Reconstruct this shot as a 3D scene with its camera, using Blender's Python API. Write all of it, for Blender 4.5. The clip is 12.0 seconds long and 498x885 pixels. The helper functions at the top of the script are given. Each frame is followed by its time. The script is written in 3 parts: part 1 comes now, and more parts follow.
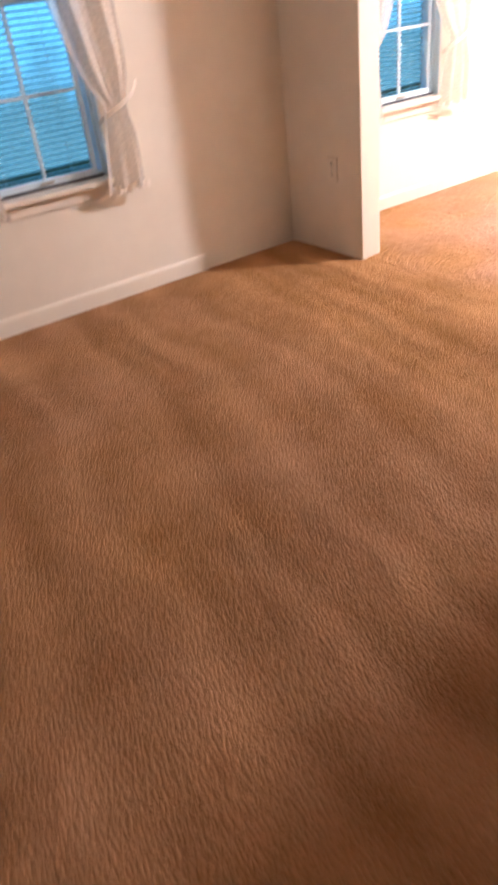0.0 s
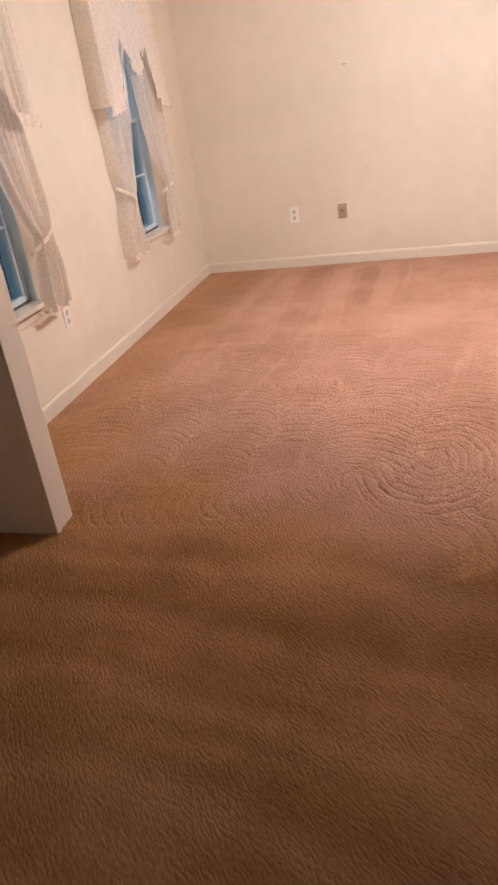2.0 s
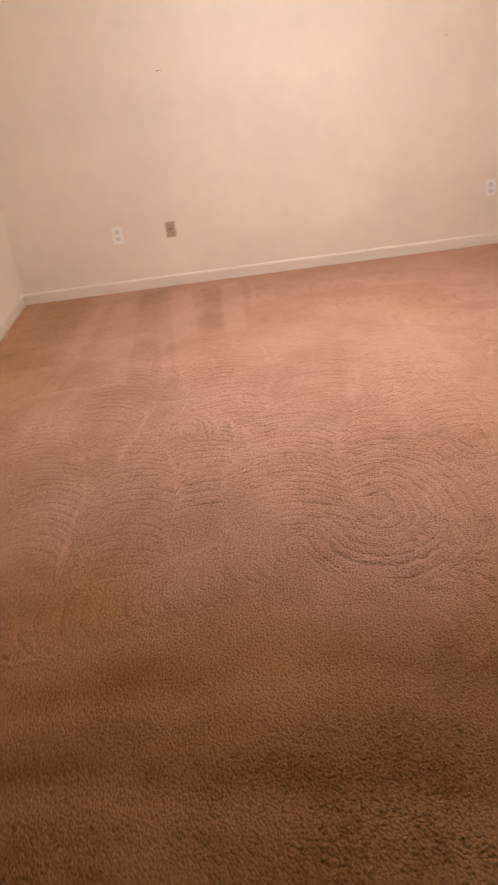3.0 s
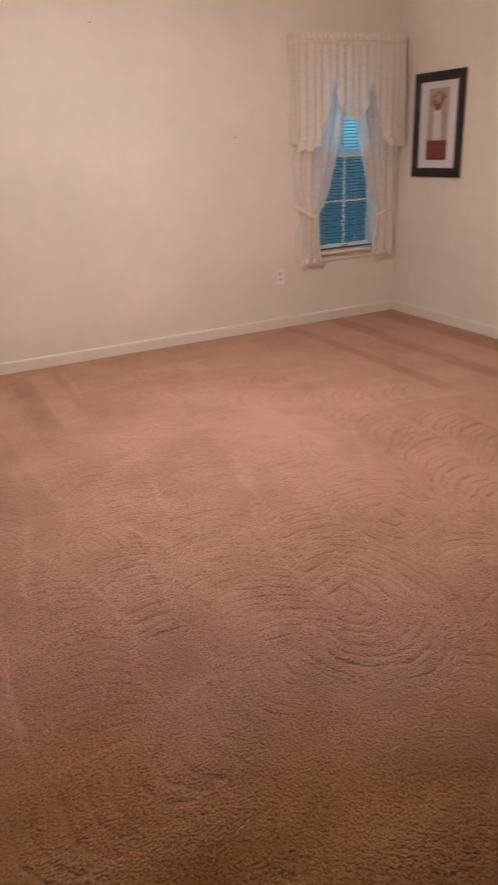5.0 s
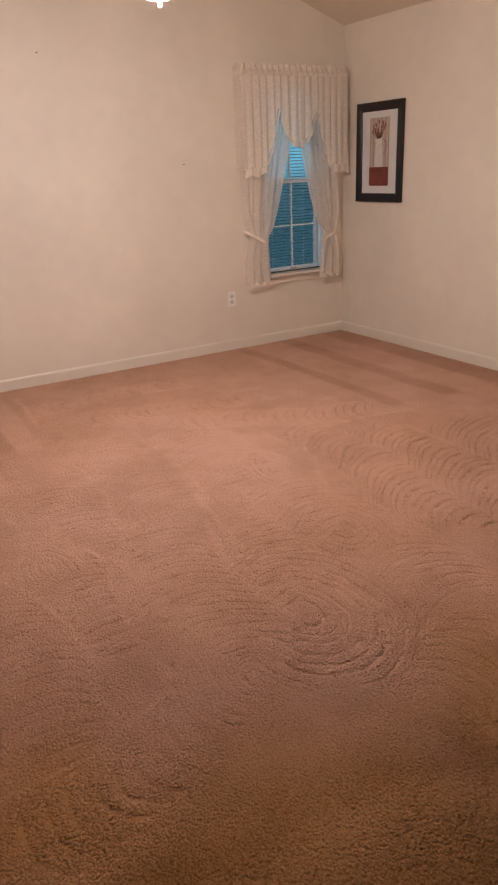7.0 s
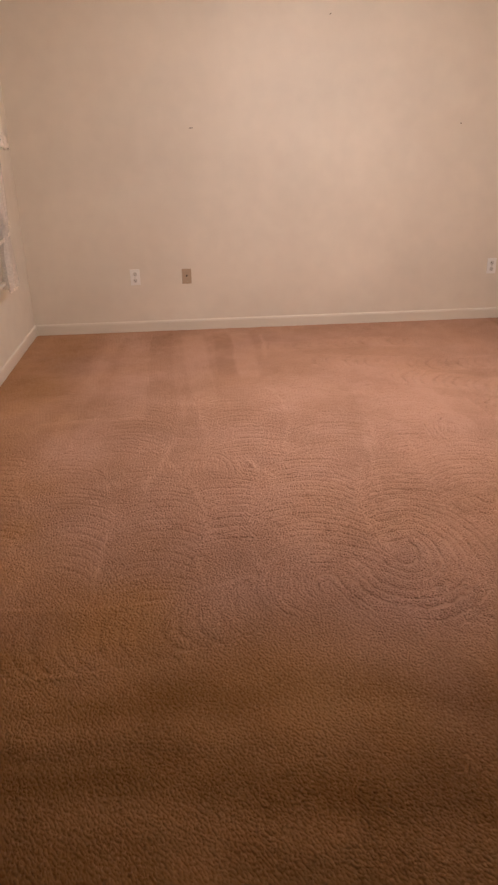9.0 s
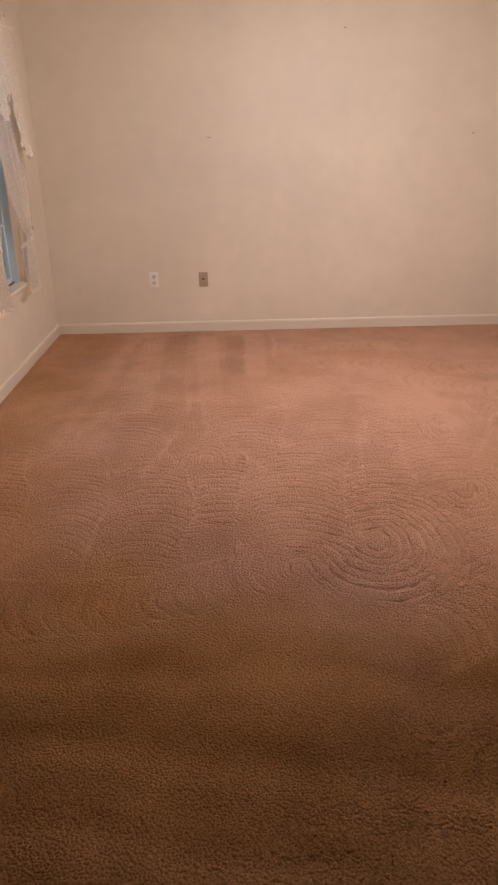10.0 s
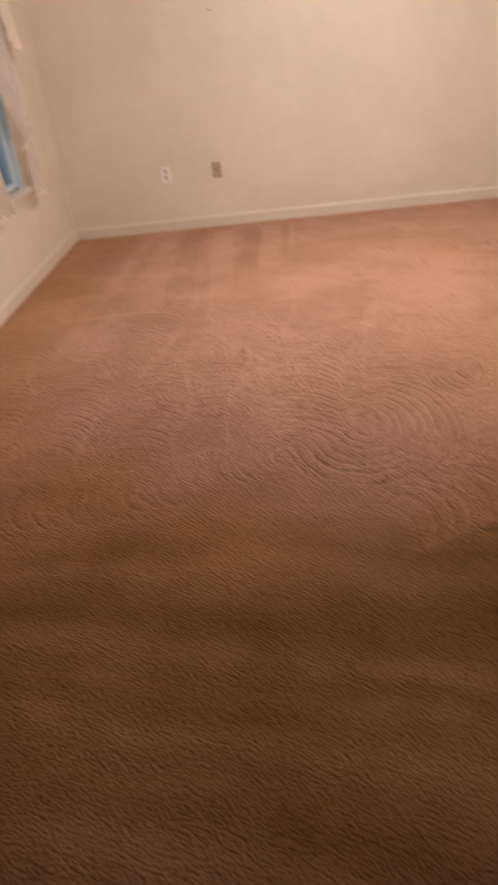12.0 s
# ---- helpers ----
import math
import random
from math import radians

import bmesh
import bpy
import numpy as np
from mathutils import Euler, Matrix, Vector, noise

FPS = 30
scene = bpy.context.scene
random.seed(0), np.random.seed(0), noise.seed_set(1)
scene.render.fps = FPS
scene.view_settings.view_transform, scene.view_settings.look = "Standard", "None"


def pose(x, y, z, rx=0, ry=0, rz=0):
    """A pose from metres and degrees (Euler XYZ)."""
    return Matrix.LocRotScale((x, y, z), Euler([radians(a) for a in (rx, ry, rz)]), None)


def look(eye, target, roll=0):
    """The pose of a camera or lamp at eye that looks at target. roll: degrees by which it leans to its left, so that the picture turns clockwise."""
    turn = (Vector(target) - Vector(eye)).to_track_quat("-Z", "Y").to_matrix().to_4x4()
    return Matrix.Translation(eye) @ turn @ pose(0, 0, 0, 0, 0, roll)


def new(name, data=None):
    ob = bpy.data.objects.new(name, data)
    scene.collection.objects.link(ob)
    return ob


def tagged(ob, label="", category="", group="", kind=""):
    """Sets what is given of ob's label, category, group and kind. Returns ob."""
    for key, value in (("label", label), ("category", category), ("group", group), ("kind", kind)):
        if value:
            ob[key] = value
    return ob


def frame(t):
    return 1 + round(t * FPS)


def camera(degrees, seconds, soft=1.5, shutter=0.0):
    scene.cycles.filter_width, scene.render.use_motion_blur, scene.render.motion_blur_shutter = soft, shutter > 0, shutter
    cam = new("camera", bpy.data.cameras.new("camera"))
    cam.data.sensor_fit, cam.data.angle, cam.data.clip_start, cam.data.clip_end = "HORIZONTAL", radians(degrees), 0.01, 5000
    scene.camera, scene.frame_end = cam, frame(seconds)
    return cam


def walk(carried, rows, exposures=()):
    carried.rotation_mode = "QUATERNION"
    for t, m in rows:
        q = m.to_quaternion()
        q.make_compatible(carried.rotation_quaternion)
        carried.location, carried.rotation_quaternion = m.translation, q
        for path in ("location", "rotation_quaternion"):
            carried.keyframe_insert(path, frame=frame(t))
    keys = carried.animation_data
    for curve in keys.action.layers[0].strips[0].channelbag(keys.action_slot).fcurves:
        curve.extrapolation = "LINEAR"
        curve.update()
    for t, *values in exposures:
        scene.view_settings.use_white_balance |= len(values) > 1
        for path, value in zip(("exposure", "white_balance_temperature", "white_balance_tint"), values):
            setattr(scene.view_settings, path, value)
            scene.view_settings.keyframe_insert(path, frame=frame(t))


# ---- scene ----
# Camera and its way
cam = camera(39.0, 12.0, soft=2.2, shutter=0.4)
PATH = [
    (0, (3.193, -6.464, 1.243), (1.77, -5.566, 0.161), -7.2),
    (0.2, (3.002, -6.432, 1.255), (1.679, -5.467, 0.291), -9.2),
    (0.5, (2.802, -6.328, 1.352), (1.595, -5.091, 0.344), -7.4),
    (0.7, (2.695, -6.276, 1.334), (1.607, -5.016, 0.418), -6.4),
    (1, (2.555, -6.258, 1.398), (1.526, -4.815, 0.471), -6.1),
    (1.2, (2.414, -6.199, 1.404), (1.615, -4.706, 0.543), -6.4),
    (1.5, (2.238, -6.125, 1.401), (1.59, -4.467, 0.49), -7.0),
    (1.8, (2.09, -6.017, 1.364), (1.548, -4.404, 0.518), -7.2),
    (2, (1.96, -5.905, 1.376), (1.431, -4.193, 0.489), -8.3),
    (2.2, (1.827, -5.783, 1.366), (1.381, -4.137, 0.53), -7.8),
    (2.5, (1.698, -5.633, 1.357), (1.328, -3.889, 0.45), -6.0),
    (2.7, (1.606, -5.551, 1.364), (1.426, -3.868, 0.501), -5.0),
    (3, (1.47, -5.433, 1.368), (1.507, -3.658, 0.447), -7.2),
    (3.2, (1.402, -5.373, 1.378), (1.562, -3.606, 0.455), -6.5),
    (4.8, (0.911, -5.004, 1.405), (1.595, -3.295, 0.622), -3.3),
    (5, (0.767, -5.003, 1.428), (1.594, -3.36, 0.642), -2.4),
    (5.5, (0.758, -5.042, 1.424), (1.693, -3.433, 0.691), -1.9),
    (6, (0.756, -5.047, 1.4), (1.735, -3.444, 0.711), -1.4),
    (6.5, (0.776, -5.054, 1.424), (1.706, -3.438, 0.7), -2.0),
    (7, (0.753, -5.061, 1.43), (1.699, -3.458, 0.699), -2.4),
    (7.5, (0.801, -5.054, 1.403), (1.687, -3.43, 0.642), -2.3),
    (7.7, (0.835, -5.064, 1.409), (1.59, -3.368, 0.664), -3.7),
    (9.3, (1.274, -5.619, 1.373), (1.39, -3.788, 0.578), -1.0),
    (9.5, (1.311, -5.66, 1.393), (1.427, -3.828, 0.598), -1.9),
    (10, (1.389, -5.72, 1.393), (1.439, -3.877, 0.617), -1.0),
    (10.5, (1.475, -5.718, 1.376), (1.47, -3.867, 0.619), -2.2),
    (11, (1.53, -5.723, 1.377), (1.503, -3.87, 0.625), -3.4),
    (11.5, (1.589, -5.713, 1.347), (1.52, -3.898, 0.511), -4.3),
    (11.7, (1.604, -5.722, 1.345), (1.429, -3.927, 0.48), -7.6),
    (11.8, (1.615, -5.708, 1.332), (1.401, -3.94, 0.422), -7.3),
    (12, (1.683, -5.717, 1.316), (1.535, -3.996, 0.309), -7.0),
]
walk(cam, [(t, look(eye, target, roll)) for t, eye, target, roll in PATH],
     exposures=[(0.0, 1.48, 5850, 10), (0.5, 0.86, 5950, 10), (1.0, 0.36, 6000, 10), (1.5, -0.16, 6050, 10), (2.0, -0.28, 6200, 10), (3.0, -0.42, 6250, 10),
                (5.0, -0.86, 6150, 10), (6.0, -0.88, 6200, 10), (7.7, -0.89, 6450, 10), (9.5, -0.89, 6550, 10), (11.2, -0.92, 6500, 10), (12.0, -0.66, 6650, 10)])

# Room sizes in metres: window wall x = 0, gable wall y = 0, picture wall x = WIDE
WIDE = 4.78
STUB_N, STUB_S, STUB_END = -3.850, -3.974, 0.572
EAST_END = 2.365                               # where the wall goes on past the opening
# the back wall is unseen, set close to bounce more lamp light
BACK = -7.4
EAVE, RIDGE = 2.44, 3.26
THICK = 0.16
LAMP = (2.19, -2.06, 2.07)                     # the lowest point of the lit glass bowl
LAMP_TOP = EAVE + (RIDGE - EAVE) * LAMP[0] / (WIDE / 2) # where its rod meets the slope
LAMP_GLOW = 300.0

# Dusk sky
world = bpy.data.worlds.new("dusk")
scene.world = world
world.use_nodes = True
wn, wl = world.node_tree.nodes, world.node_tree.links
sky = wn.new("ShaderNodeTexSky")
sky.sky_type, sky.sun_disc = "NISHITA", False
sky.sun_elevation, sky.sun_rotation = radians(1.0), radians(200)
wl.new(sky.outputs[0], wn["Background"].inputs[0])
wn["Background"].inputs[1].default_value = 0.1


# ---------------------------------------------------------------- materials
def material(name, colour, rough=0.6, metal=0.0, mottle=0.06, scale=6.0, fine=60.0, bump=0.0, bump_scale=200.0, sheen=0.0):
    """A painted or natural surface with variation at two sizes and fine relief."""
    m = bpy.data.materials.new(name)
    m.use_nodes = True
    n, l = m.node_tree.nodes, m.node_tree.links
    b = n["Principled BSDF"]
    b.inputs["Roughness"].default_value, b.inputs["Metallic"].default_value = rough, metal
    b.inputs["Sheen Weight"].default_value = sheen
    co = n.new("ShaderNodeTexCoord")
    mix = n.new("ShaderNodeMix")
    mix.data_type = "RGBA"
    big, small, add = n.new("ShaderNodeTexNoise"), n.new("ShaderNodeTexNoise"), n.new("ShaderNodeMath")
    big.inputs["Scale"].default_value, small.inputs["Scale"].default_value = scale, fine
    big.inputs["Detail"].default_value = 3
    add.operation = "MULTIPLY_ADD"
    add.inputs[1].default_value = 0.35
    l.new(co.outputs["Object"], big.inputs["Vector"])
    l.new(co.outputs["Object"], small.inputs["Vector"])
    l.new(small.outputs[0], add.inputs[0])
    l.new(big.outputs[0], add.inputs[2])
    l.new(add.outputs[0], mix.inputs[0])
    mix.inputs[6].default_value = (*[c * (1 - mottle) for c in colour], 1)
    mix.inputs[7].default_value = (*[min(1, c * (1 + mottle)) for c in colour], 1)
    l.new(mix.outputs[2], b.inputs["Base Color"])
    if bump > 0:
        bn, bp = n.new("ShaderNodeTexNoise"), n.new("ShaderNodeBump")
        bn.inputs["Scale"].default_value, bn.inputs["Detail"].default_value = bump_scale, 4
        bp.inputs["Strength"].default_value, bp.inputs["Distance"].default_value = bump, 0.004
        l.new(co.outputs["Object"], bn.inputs["Vector"])
        l.new(bn.outputs[0], bp.inputs["Height"])
        l.new(bp.outputs[0], b.inputs["Normal"])
    return m


def carpet_material():
    """Cut pile: tufts, pile lying this way or that, soft sheen."""
    m = bpy.data.materials.new("carpet_pile")
    m.use_nodes = True
    n, l = m.node_tree.nodes, m.node_tree.links
    b = n["Principled BSDF"]
    b.inputs["Roughness"].default_value = 0.95
    b.inputs["Specular IOR Level"].default_value = 0.1
    b.inputs["Sheen Weight"].default_value, b.inputs["Sheen Roughness"].default_value = 0.22, 0.40
    b.inputs["Sheen Tint"].default_value = (1.0, 0.78, 0.66, 1)
    co = n.new("ShaderNodeTexCoord")
    nap_shade = n.new("ShaderNodeAttribute")
    nap_shade.attribute_name = "nap_shade"
    tuft, fibre, big = (n.new("ShaderNodeTexNoise") for _ in range(3))
    for tex, s, d in ((tuft, 105.0, 2), (fibre, 500.0, 3), (big, 2.2, 3)):
        tex.inputs["Scale"].default_value, tex.inputs["Detail"].default_value = s, d
        l.new(co.outputs["Object"], tex.inputs["Vector"])
    # rosy near the lamp, golden where light is dim: both painted into the pile
    dim_tint = n.new("ShaderNodeAttribute")
    dim_tint.attribute_name = "dim_tint"
    ramp, gold_ramp, mix = n.new("ShaderNodeValToRGB"), n.new("ShaderNodeValToRGB"), n.new("ShaderNodeMix")
    for tone, low, high in ((ramp, (0.340, 0.188, 0.121, 1), (0.580, 0.348, 0.256, 1)), (gold_ramp, (0.276, 0.130, 0.040, 1), (0.514, 0.276, 0.120, 1))):
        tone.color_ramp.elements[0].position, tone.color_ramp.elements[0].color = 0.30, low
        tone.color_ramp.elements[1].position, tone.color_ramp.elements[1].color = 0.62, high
    mix.data_type = "RGBA"
    l.new(dim_tint.outputs["Fac"], mix.inputs[0])
    l.new(ramp.outputs[0], mix.inputs[6])
    l.new(gold_ramp.outputs[0], mix.inputs[7])
    a, c, d = (n.new("ShaderNodeMath") for _ in range(3))
    a.operation = c.operation = d.operation = "MULTIPLY_ADD"
    a.inputs[1].default_value = 0.30
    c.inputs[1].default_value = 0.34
    d.inputs[1].default_value = 0.30
    l.new(tuft.outputs[0], a.inputs[0])
    a.inputs[2].default_value = 0.03
    l.new(nap_shade.outputs["Fac"], c.inputs[0])
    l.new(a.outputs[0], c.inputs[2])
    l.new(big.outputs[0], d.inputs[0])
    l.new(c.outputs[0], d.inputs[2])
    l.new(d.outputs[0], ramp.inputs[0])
    l.new(d.outputs[0], gold_ramp.inputs[0])
    l.new(mix.outputs[2], b.inputs["Base Color"])
    h, bp = n.new("ShaderNodeMath"), n.new("ShaderNodeBump")
    h.operation = "ADD"
    l.new(tuft.outputs[0], h.inputs[0])
    l.new(fibre.outputs[0], h.inputs[1])
    bp.inputs["Strength"].default_value, bp.inputs["Distance"].default_value = 0.30, 0.003
    l.new(h.outputs[0], bp.inputs["Height"])
    l.new(bp.outputs[0], b.inputs["Normal"])
    return m


def cloth_material(name, colour, cover, lace, through_share=0.45):
    """Thin curtain cloth: open weave, lace figures, lets light through."""
    m = bpy.data.materials.new(name)
    m.use_nodes = True
    n, l = m.node_tree.nodes, m.node_tree.links
    n.remove(n["Principled BSDF"])
    dif, tra, clear = n.new("ShaderNodeBsdfDiffuse"), n.new("ShaderNodeBsdfTranslucent"), n.new("ShaderNodeBsdfTransparent")
    fig, tone = n.new("ShaderNodeTexVoronoi"), n.new("ShaderNodeValToRGB")
    fig.inputs["Scale"].default_value, fig.inputs["Randomness"].default_value = 70.0, 1.0
    tone.color_ramp.elements[0].position, tone.color_ramp.elements[0].color = 0.15, (*[min(1, c * (1 + lace)) for c in colour], 1)
    tone.color_ramp.elements[1].position, tone.color_ramp.elements[1].color = 0.75, (*[c * (1 - lace) for c in colour], 1)
    l.new(fig.outputs["Distance"], tone.inputs[0])
    l.new(tone.outputs[0], dif.inputs[0])
    l.new(tone.outputs[0], tra.inputs[0])
    body, out = n.new("ShaderNodeMixShader"), n.new("ShaderNodeMixShader")
    body.inputs[0].default_value = through_share
    l.new(dif.outputs[0], body.inputs[1])
    l.new(tra.outputs[0], body.inputs[2])
    co, noi = n.new("ShaderNodeTexCoord"), n.new("ShaderNodeTexNoise")
    noi.inputs["Scale"].default_value, noi.inputs["Detail"].default_value, noi.inputs["Roughness"].default_value = 85.0, 3, 0.7
    l.new(co.outputs["Object"], noi.inputs["Vector"])
    l.new(co.outputs["Object"], fig.inputs["Vector"])
    rng = n.new("ShaderNodeMapRange")
    rng.inputs["From Min"].default_value, rng.inputs["From Max"].default_value = 0.38, 0.62
    rng.inputs["To Min"].default_value, rng.inputs["To Max"].default_value = min(1, cover + lace), cover - lace
    l.new(noi.outputs[0], rng.inputs["Value"])
    l.new(rng.outputs[0], out.inputs[0])
    l.new(clear.outputs[0], out.inputs[1])
    l.new(body.outputs[0], out.inputs[2])
    l.new(out.outputs[0], n["Material Output"].inputs[0])
    return m


def glass_material(name, tint):
    m = bpy.data.materials.new(name)
    m.use_nodes = True
    b = m.node_tree.nodes["Principled BSDF"]
    b.inputs["Base Color"].default_value = (*tint, 1)
    b.inputs["Roughness"].default_value = 0.02
    b.inputs["Transmission Weight"].default_value = 1.0
    b.inputs["IOR"].default_value = 1.05
    return m


def glow_material(name, colour, strength):
    m = bpy.data.materials.new(name)
    m.use_nodes = True
    b = m.node_tree.nodes["Principled BSDF"]
    b.inputs["Base Color"].default_value = (0.9, 0.88, 0.82, 1)
    b.inputs["Emission Color"].default_value = (*colour, 1)
    b.inputs["Emission Strength"].default_value = strength
    return m


def dusk_material(name, high, mid_tone, strength):
    """Far trees and sky at dusk, seen through the blinds."""
    m = bpy.data.materials.new(name)
    m.use_nodes = True
    n, l = m.node_tree.nodes, m.node_tree.links
    n.remove(n["Principled BSDF"])
    em = n.new("ShaderNodeEmission")
    co, sep, leaf = n.new("ShaderNodeTexCoord"), n.new("ShaderNodeSeparateXYZ"), n.new("ShaderNodeTexNoise")
    leaf.inputs["Scale"].default_value, leaf.inputs["Detail"].default_value = 3.0, 8
    l.new(co.outputs["Object"], sep.inputs[0])
    l.new(co.outputs["Object"], leaf.inputs["Vector"])
    ma = n.new("ShaderNodeMath")
    ma.operation = "MULTIPLY_ADD"
    ma.inputs[1].default_value = 1.4
    l.new(leaf.outputs[0], ma.inputs[0])
    l.new(sep.outputs["Z"], ma.inputs[2])
    rng = n.new("ShaderNodeMapRange")
    rng.inputs["From Min"].default_value, rng.inputs["From Max"].default_value = 0.9, 2.6
    l.new(ma.outputs[0], rng.inputs["Value"])
    ramp = n.new("ShaderNodeValToRGB")
    ramp.color_ramp.elements[0].color = (0.070, 0.165, 0.215, 1)
    ramp.color_ramp.elements[1].color = (*high, 1)
    mid = ramp.color_ramp.elements.new(0.45)
    mid.color = (*mid_tone, 1)
    l.new(rng.outputs[0], ramp.inputs[0])
    l.new(ramp.outputs[0], em.inputs[0])
    em.inputs[1].default_value = strength
    l.new(em.outputs[0], n["Material Output"].inputs[0])
    return m


# strong large mottle paints in the patchy light that the bowl throws on the walls
PAINT = material("cream_wall_paint", (0.775, 0.706, 0.602), 0.55, mottle=0.14, scale=1.3, fine=9, bump=0.12, bump_scale=140)
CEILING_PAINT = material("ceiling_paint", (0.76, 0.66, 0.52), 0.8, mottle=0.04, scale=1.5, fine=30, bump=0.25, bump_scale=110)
# for the unseen flat ceiling, whitened to bounce lamp light into the near room
BOUNCE_PAINT = material("flat_ceiling_bounce_paint", (0.88, 0.83, 0.74), 0.85, mottle=0.03, scale=1.5, fine=30, bump=0.2, bump_scale=110)
TRIM = material("white_gloss_trim", (0.785, 0.72, 0.62), 0.35, mottle=0.03, scale=4, fine=40, bump=0.05, bump_scale=90)
# white vinyl with the blue dusk light on it put into its colour
VINYL = material("window_vinyl", (0.62, 0.75, 0.82), 0.4, mottle=0.03, scale=5)
SLAT = cloth_material("blind_slat", (0.64, 0.80, 0.84), 0.96, 0.02, 0.75)
SCREEN = cloth_material("insect_screen", (0.02, 0.025, 0.03), 0.38, 0.05)
POCKET = cloth_material("stitched_cloth", (0.93, 0.86, 0.77), 0.97, 0.02)
LACE = cloth_material("lace_cloth", (0.95, 0.87, 0.77), 0.89, 0.05, 0.24)
SHEER = cloth_material("sheer_lace_cloth", (0.94, 0.87, 0.79), 0.62, 0.05, 0.24)
BRASS = material("curtain_rod_metal", (0.55, 0.50, 0.42), 0.35, 0.6, mottle=0.05)
PLATE = material("white_plastic_plate", (0.90, 0.88, 0.84), 0.35, mottle=0.02)
ALMOND = material("almond_plate", (0.50, 0.40, 0.29), 0.35, 0.1, mottle=0.05, scale=40)
DARK_STRIP = material("dark_sill_strip", (0.10, 0.10, 0.11), 0.6)
NAIL = material("old_nail", (0.16, 0.11, 0.07), 0.5, 0.3)
SOCKET = material("socket_face", (0.70, 0.67, 0.62), 0.4, mottle=0.04)
DARK = material("dark_slot", (0.03, 0.025, 0.02), 0.7)
ESPRESSO = material("espresso_wood_frame", (0.016, 0.010, 0.008), 0.32, mottle=0.3, scale=8, fine=90, bump=0.06, bump_scale=60)
MAT_BOARD = material("mat_board", (0.72, 0.68, 0.64), 0.8, mottle=0.02)
PRINT_BACK = material("print_background", (0.43, 0.31, 0.24), 0.6, mottle=0.12, scale=30)
PRINT_STRIPE = material("print_stripe", (0.52, 0.41, 0.32), 0.6, mottle=0.10, scale=30)
PRINT_RED = material("print_red_table", (0.17, 0.032, 0.018), 0.6, mottle=0.3, scale=18)
PRINT_TABLE = material("print_table_panel", (0.21, 0.045, 0.025), 0.6, mottle=0.35, scale=22)
PRINT_WHITE = material("print_pitcher", (0.68, 0.62, 0.56), 0.6, mottle=0.12, scale=25)
PRINT_BLOOM = material("print_flowers", (0.21, 0.085, 0.055), 0.6, mottle=0.35, scale=60)
METAL = material("vent_metal", (0.62, 0.55, 0.46), 0.45, 0.1, mottle=0.10, scale=20)
NICKEL = material("lamp_metal", (0.45, 0.40, 0.34), 0.3, 0.9)
FROST = glow_material("frosted_lit_glass", (1.0, 0.875, 0.845), LAMP_GLOW)
GLASS = glass_material("window_glass", (0.84, 0.93, 0.96))
CLEAR = glass_material("picture_glass", (0.97, 0.97, 0.97))
CARPET = carpet_material()
DUSK_WEST = dusk_material("dusk_distance_west", (0.15, 0.43, 0.72), (0.11, 0.34, 0.55), 2.5)
DUSK_NORTH = dusk_material("dusk_distance_north", (0.15, 0.38, 0.50), (0.10, 0.22, 0.28), 2.7)
LAWN = material("dusk_lawn", (0.05, 0.07, 0.03), 0.9, mottle=0.4, scale=5)


# ---------------------------------------------------------------- mesh helpers
def mesh_of(name, bm, mat, smooth=False):
    me = bpy.data.meshes.new(name)
    bmesh.ops.recalc_face_normals(bm, faces=bm.faces)
    bm.to_mesh(me)
    bm.free()
    me.materials.append(mat)
    if smooth:
        me.polygons.foreach_set("use_smooth", [True] * len(me.polygons))
    return me


def thing(name, label, category, at=(0, 0, 0), turn=0.0, group="", kind=""):
    ob = tagged(new(name), label, category, group, kind)
    ob.empty_display_size = 0.05
    ob.matrix_basis = pose(*at, 0, 0, turn)
    return ob


def part(name, bm, mat, parent, label="", smooth=False, at=None):
    ob = new(name, mesh_of(name, bm, mat, smooth))
    ob.parent = parent
    if at is not None:
        ob.location = at
    return tagged(ob, label)


def structure(name, bm, mat, label, category, smooth=False):
    return tagged(new(name, mesh_of(name, bm, mat, smooth)), label, category, "", "structure")


def box(bm, x0, x1, y0, y1, z0, z1, bevel=0.0):
    made = bmesh.ops.create_cube(bm, size=1.0, matrix=Matrix.LocRotScale(
        ((x0 + x1) / 2, (y0 + y1) / 2, (z0 + z1) / 2), None, (abs(x1 - x0), abs(y1 - y0), abs(z1 - z0))))
    if bevel:
        edges = list({e for v in made["verts"] for e in v.link_edges})
        bmesh.ops.bevel(bm, geom=edges, offset=bevel, segments=2, affect="EDGES", profile=0.6)
    return bm


def boxed(*a, bevel=0.0):
    return box(bmesh.new(), *a, bevel=bevel)


def prism(bm, outline, along, d0, d1):
    """Extrudes an outline of (u, z) from d0 to d1; along 'y': u is x; along 'x': u is y."""
    put = (lambda u, z, d: (u, d, z)) if along == "y" else (lambda u, z, d: (d, u, z))
    a = [bm.verts.new(put(u, z, d0)) for u, z in outline]
    b = [bm.verts.new(put(u, z, d1)) for u, z in outline]
    bm.faces.new(a)
    bm.faces.new(b[::-1])
    for i in range(len(a)):
        j = (i + 1) % len(a)
        bm.faces.new((a[i], a[j], b[j], b[i]))
    return bm


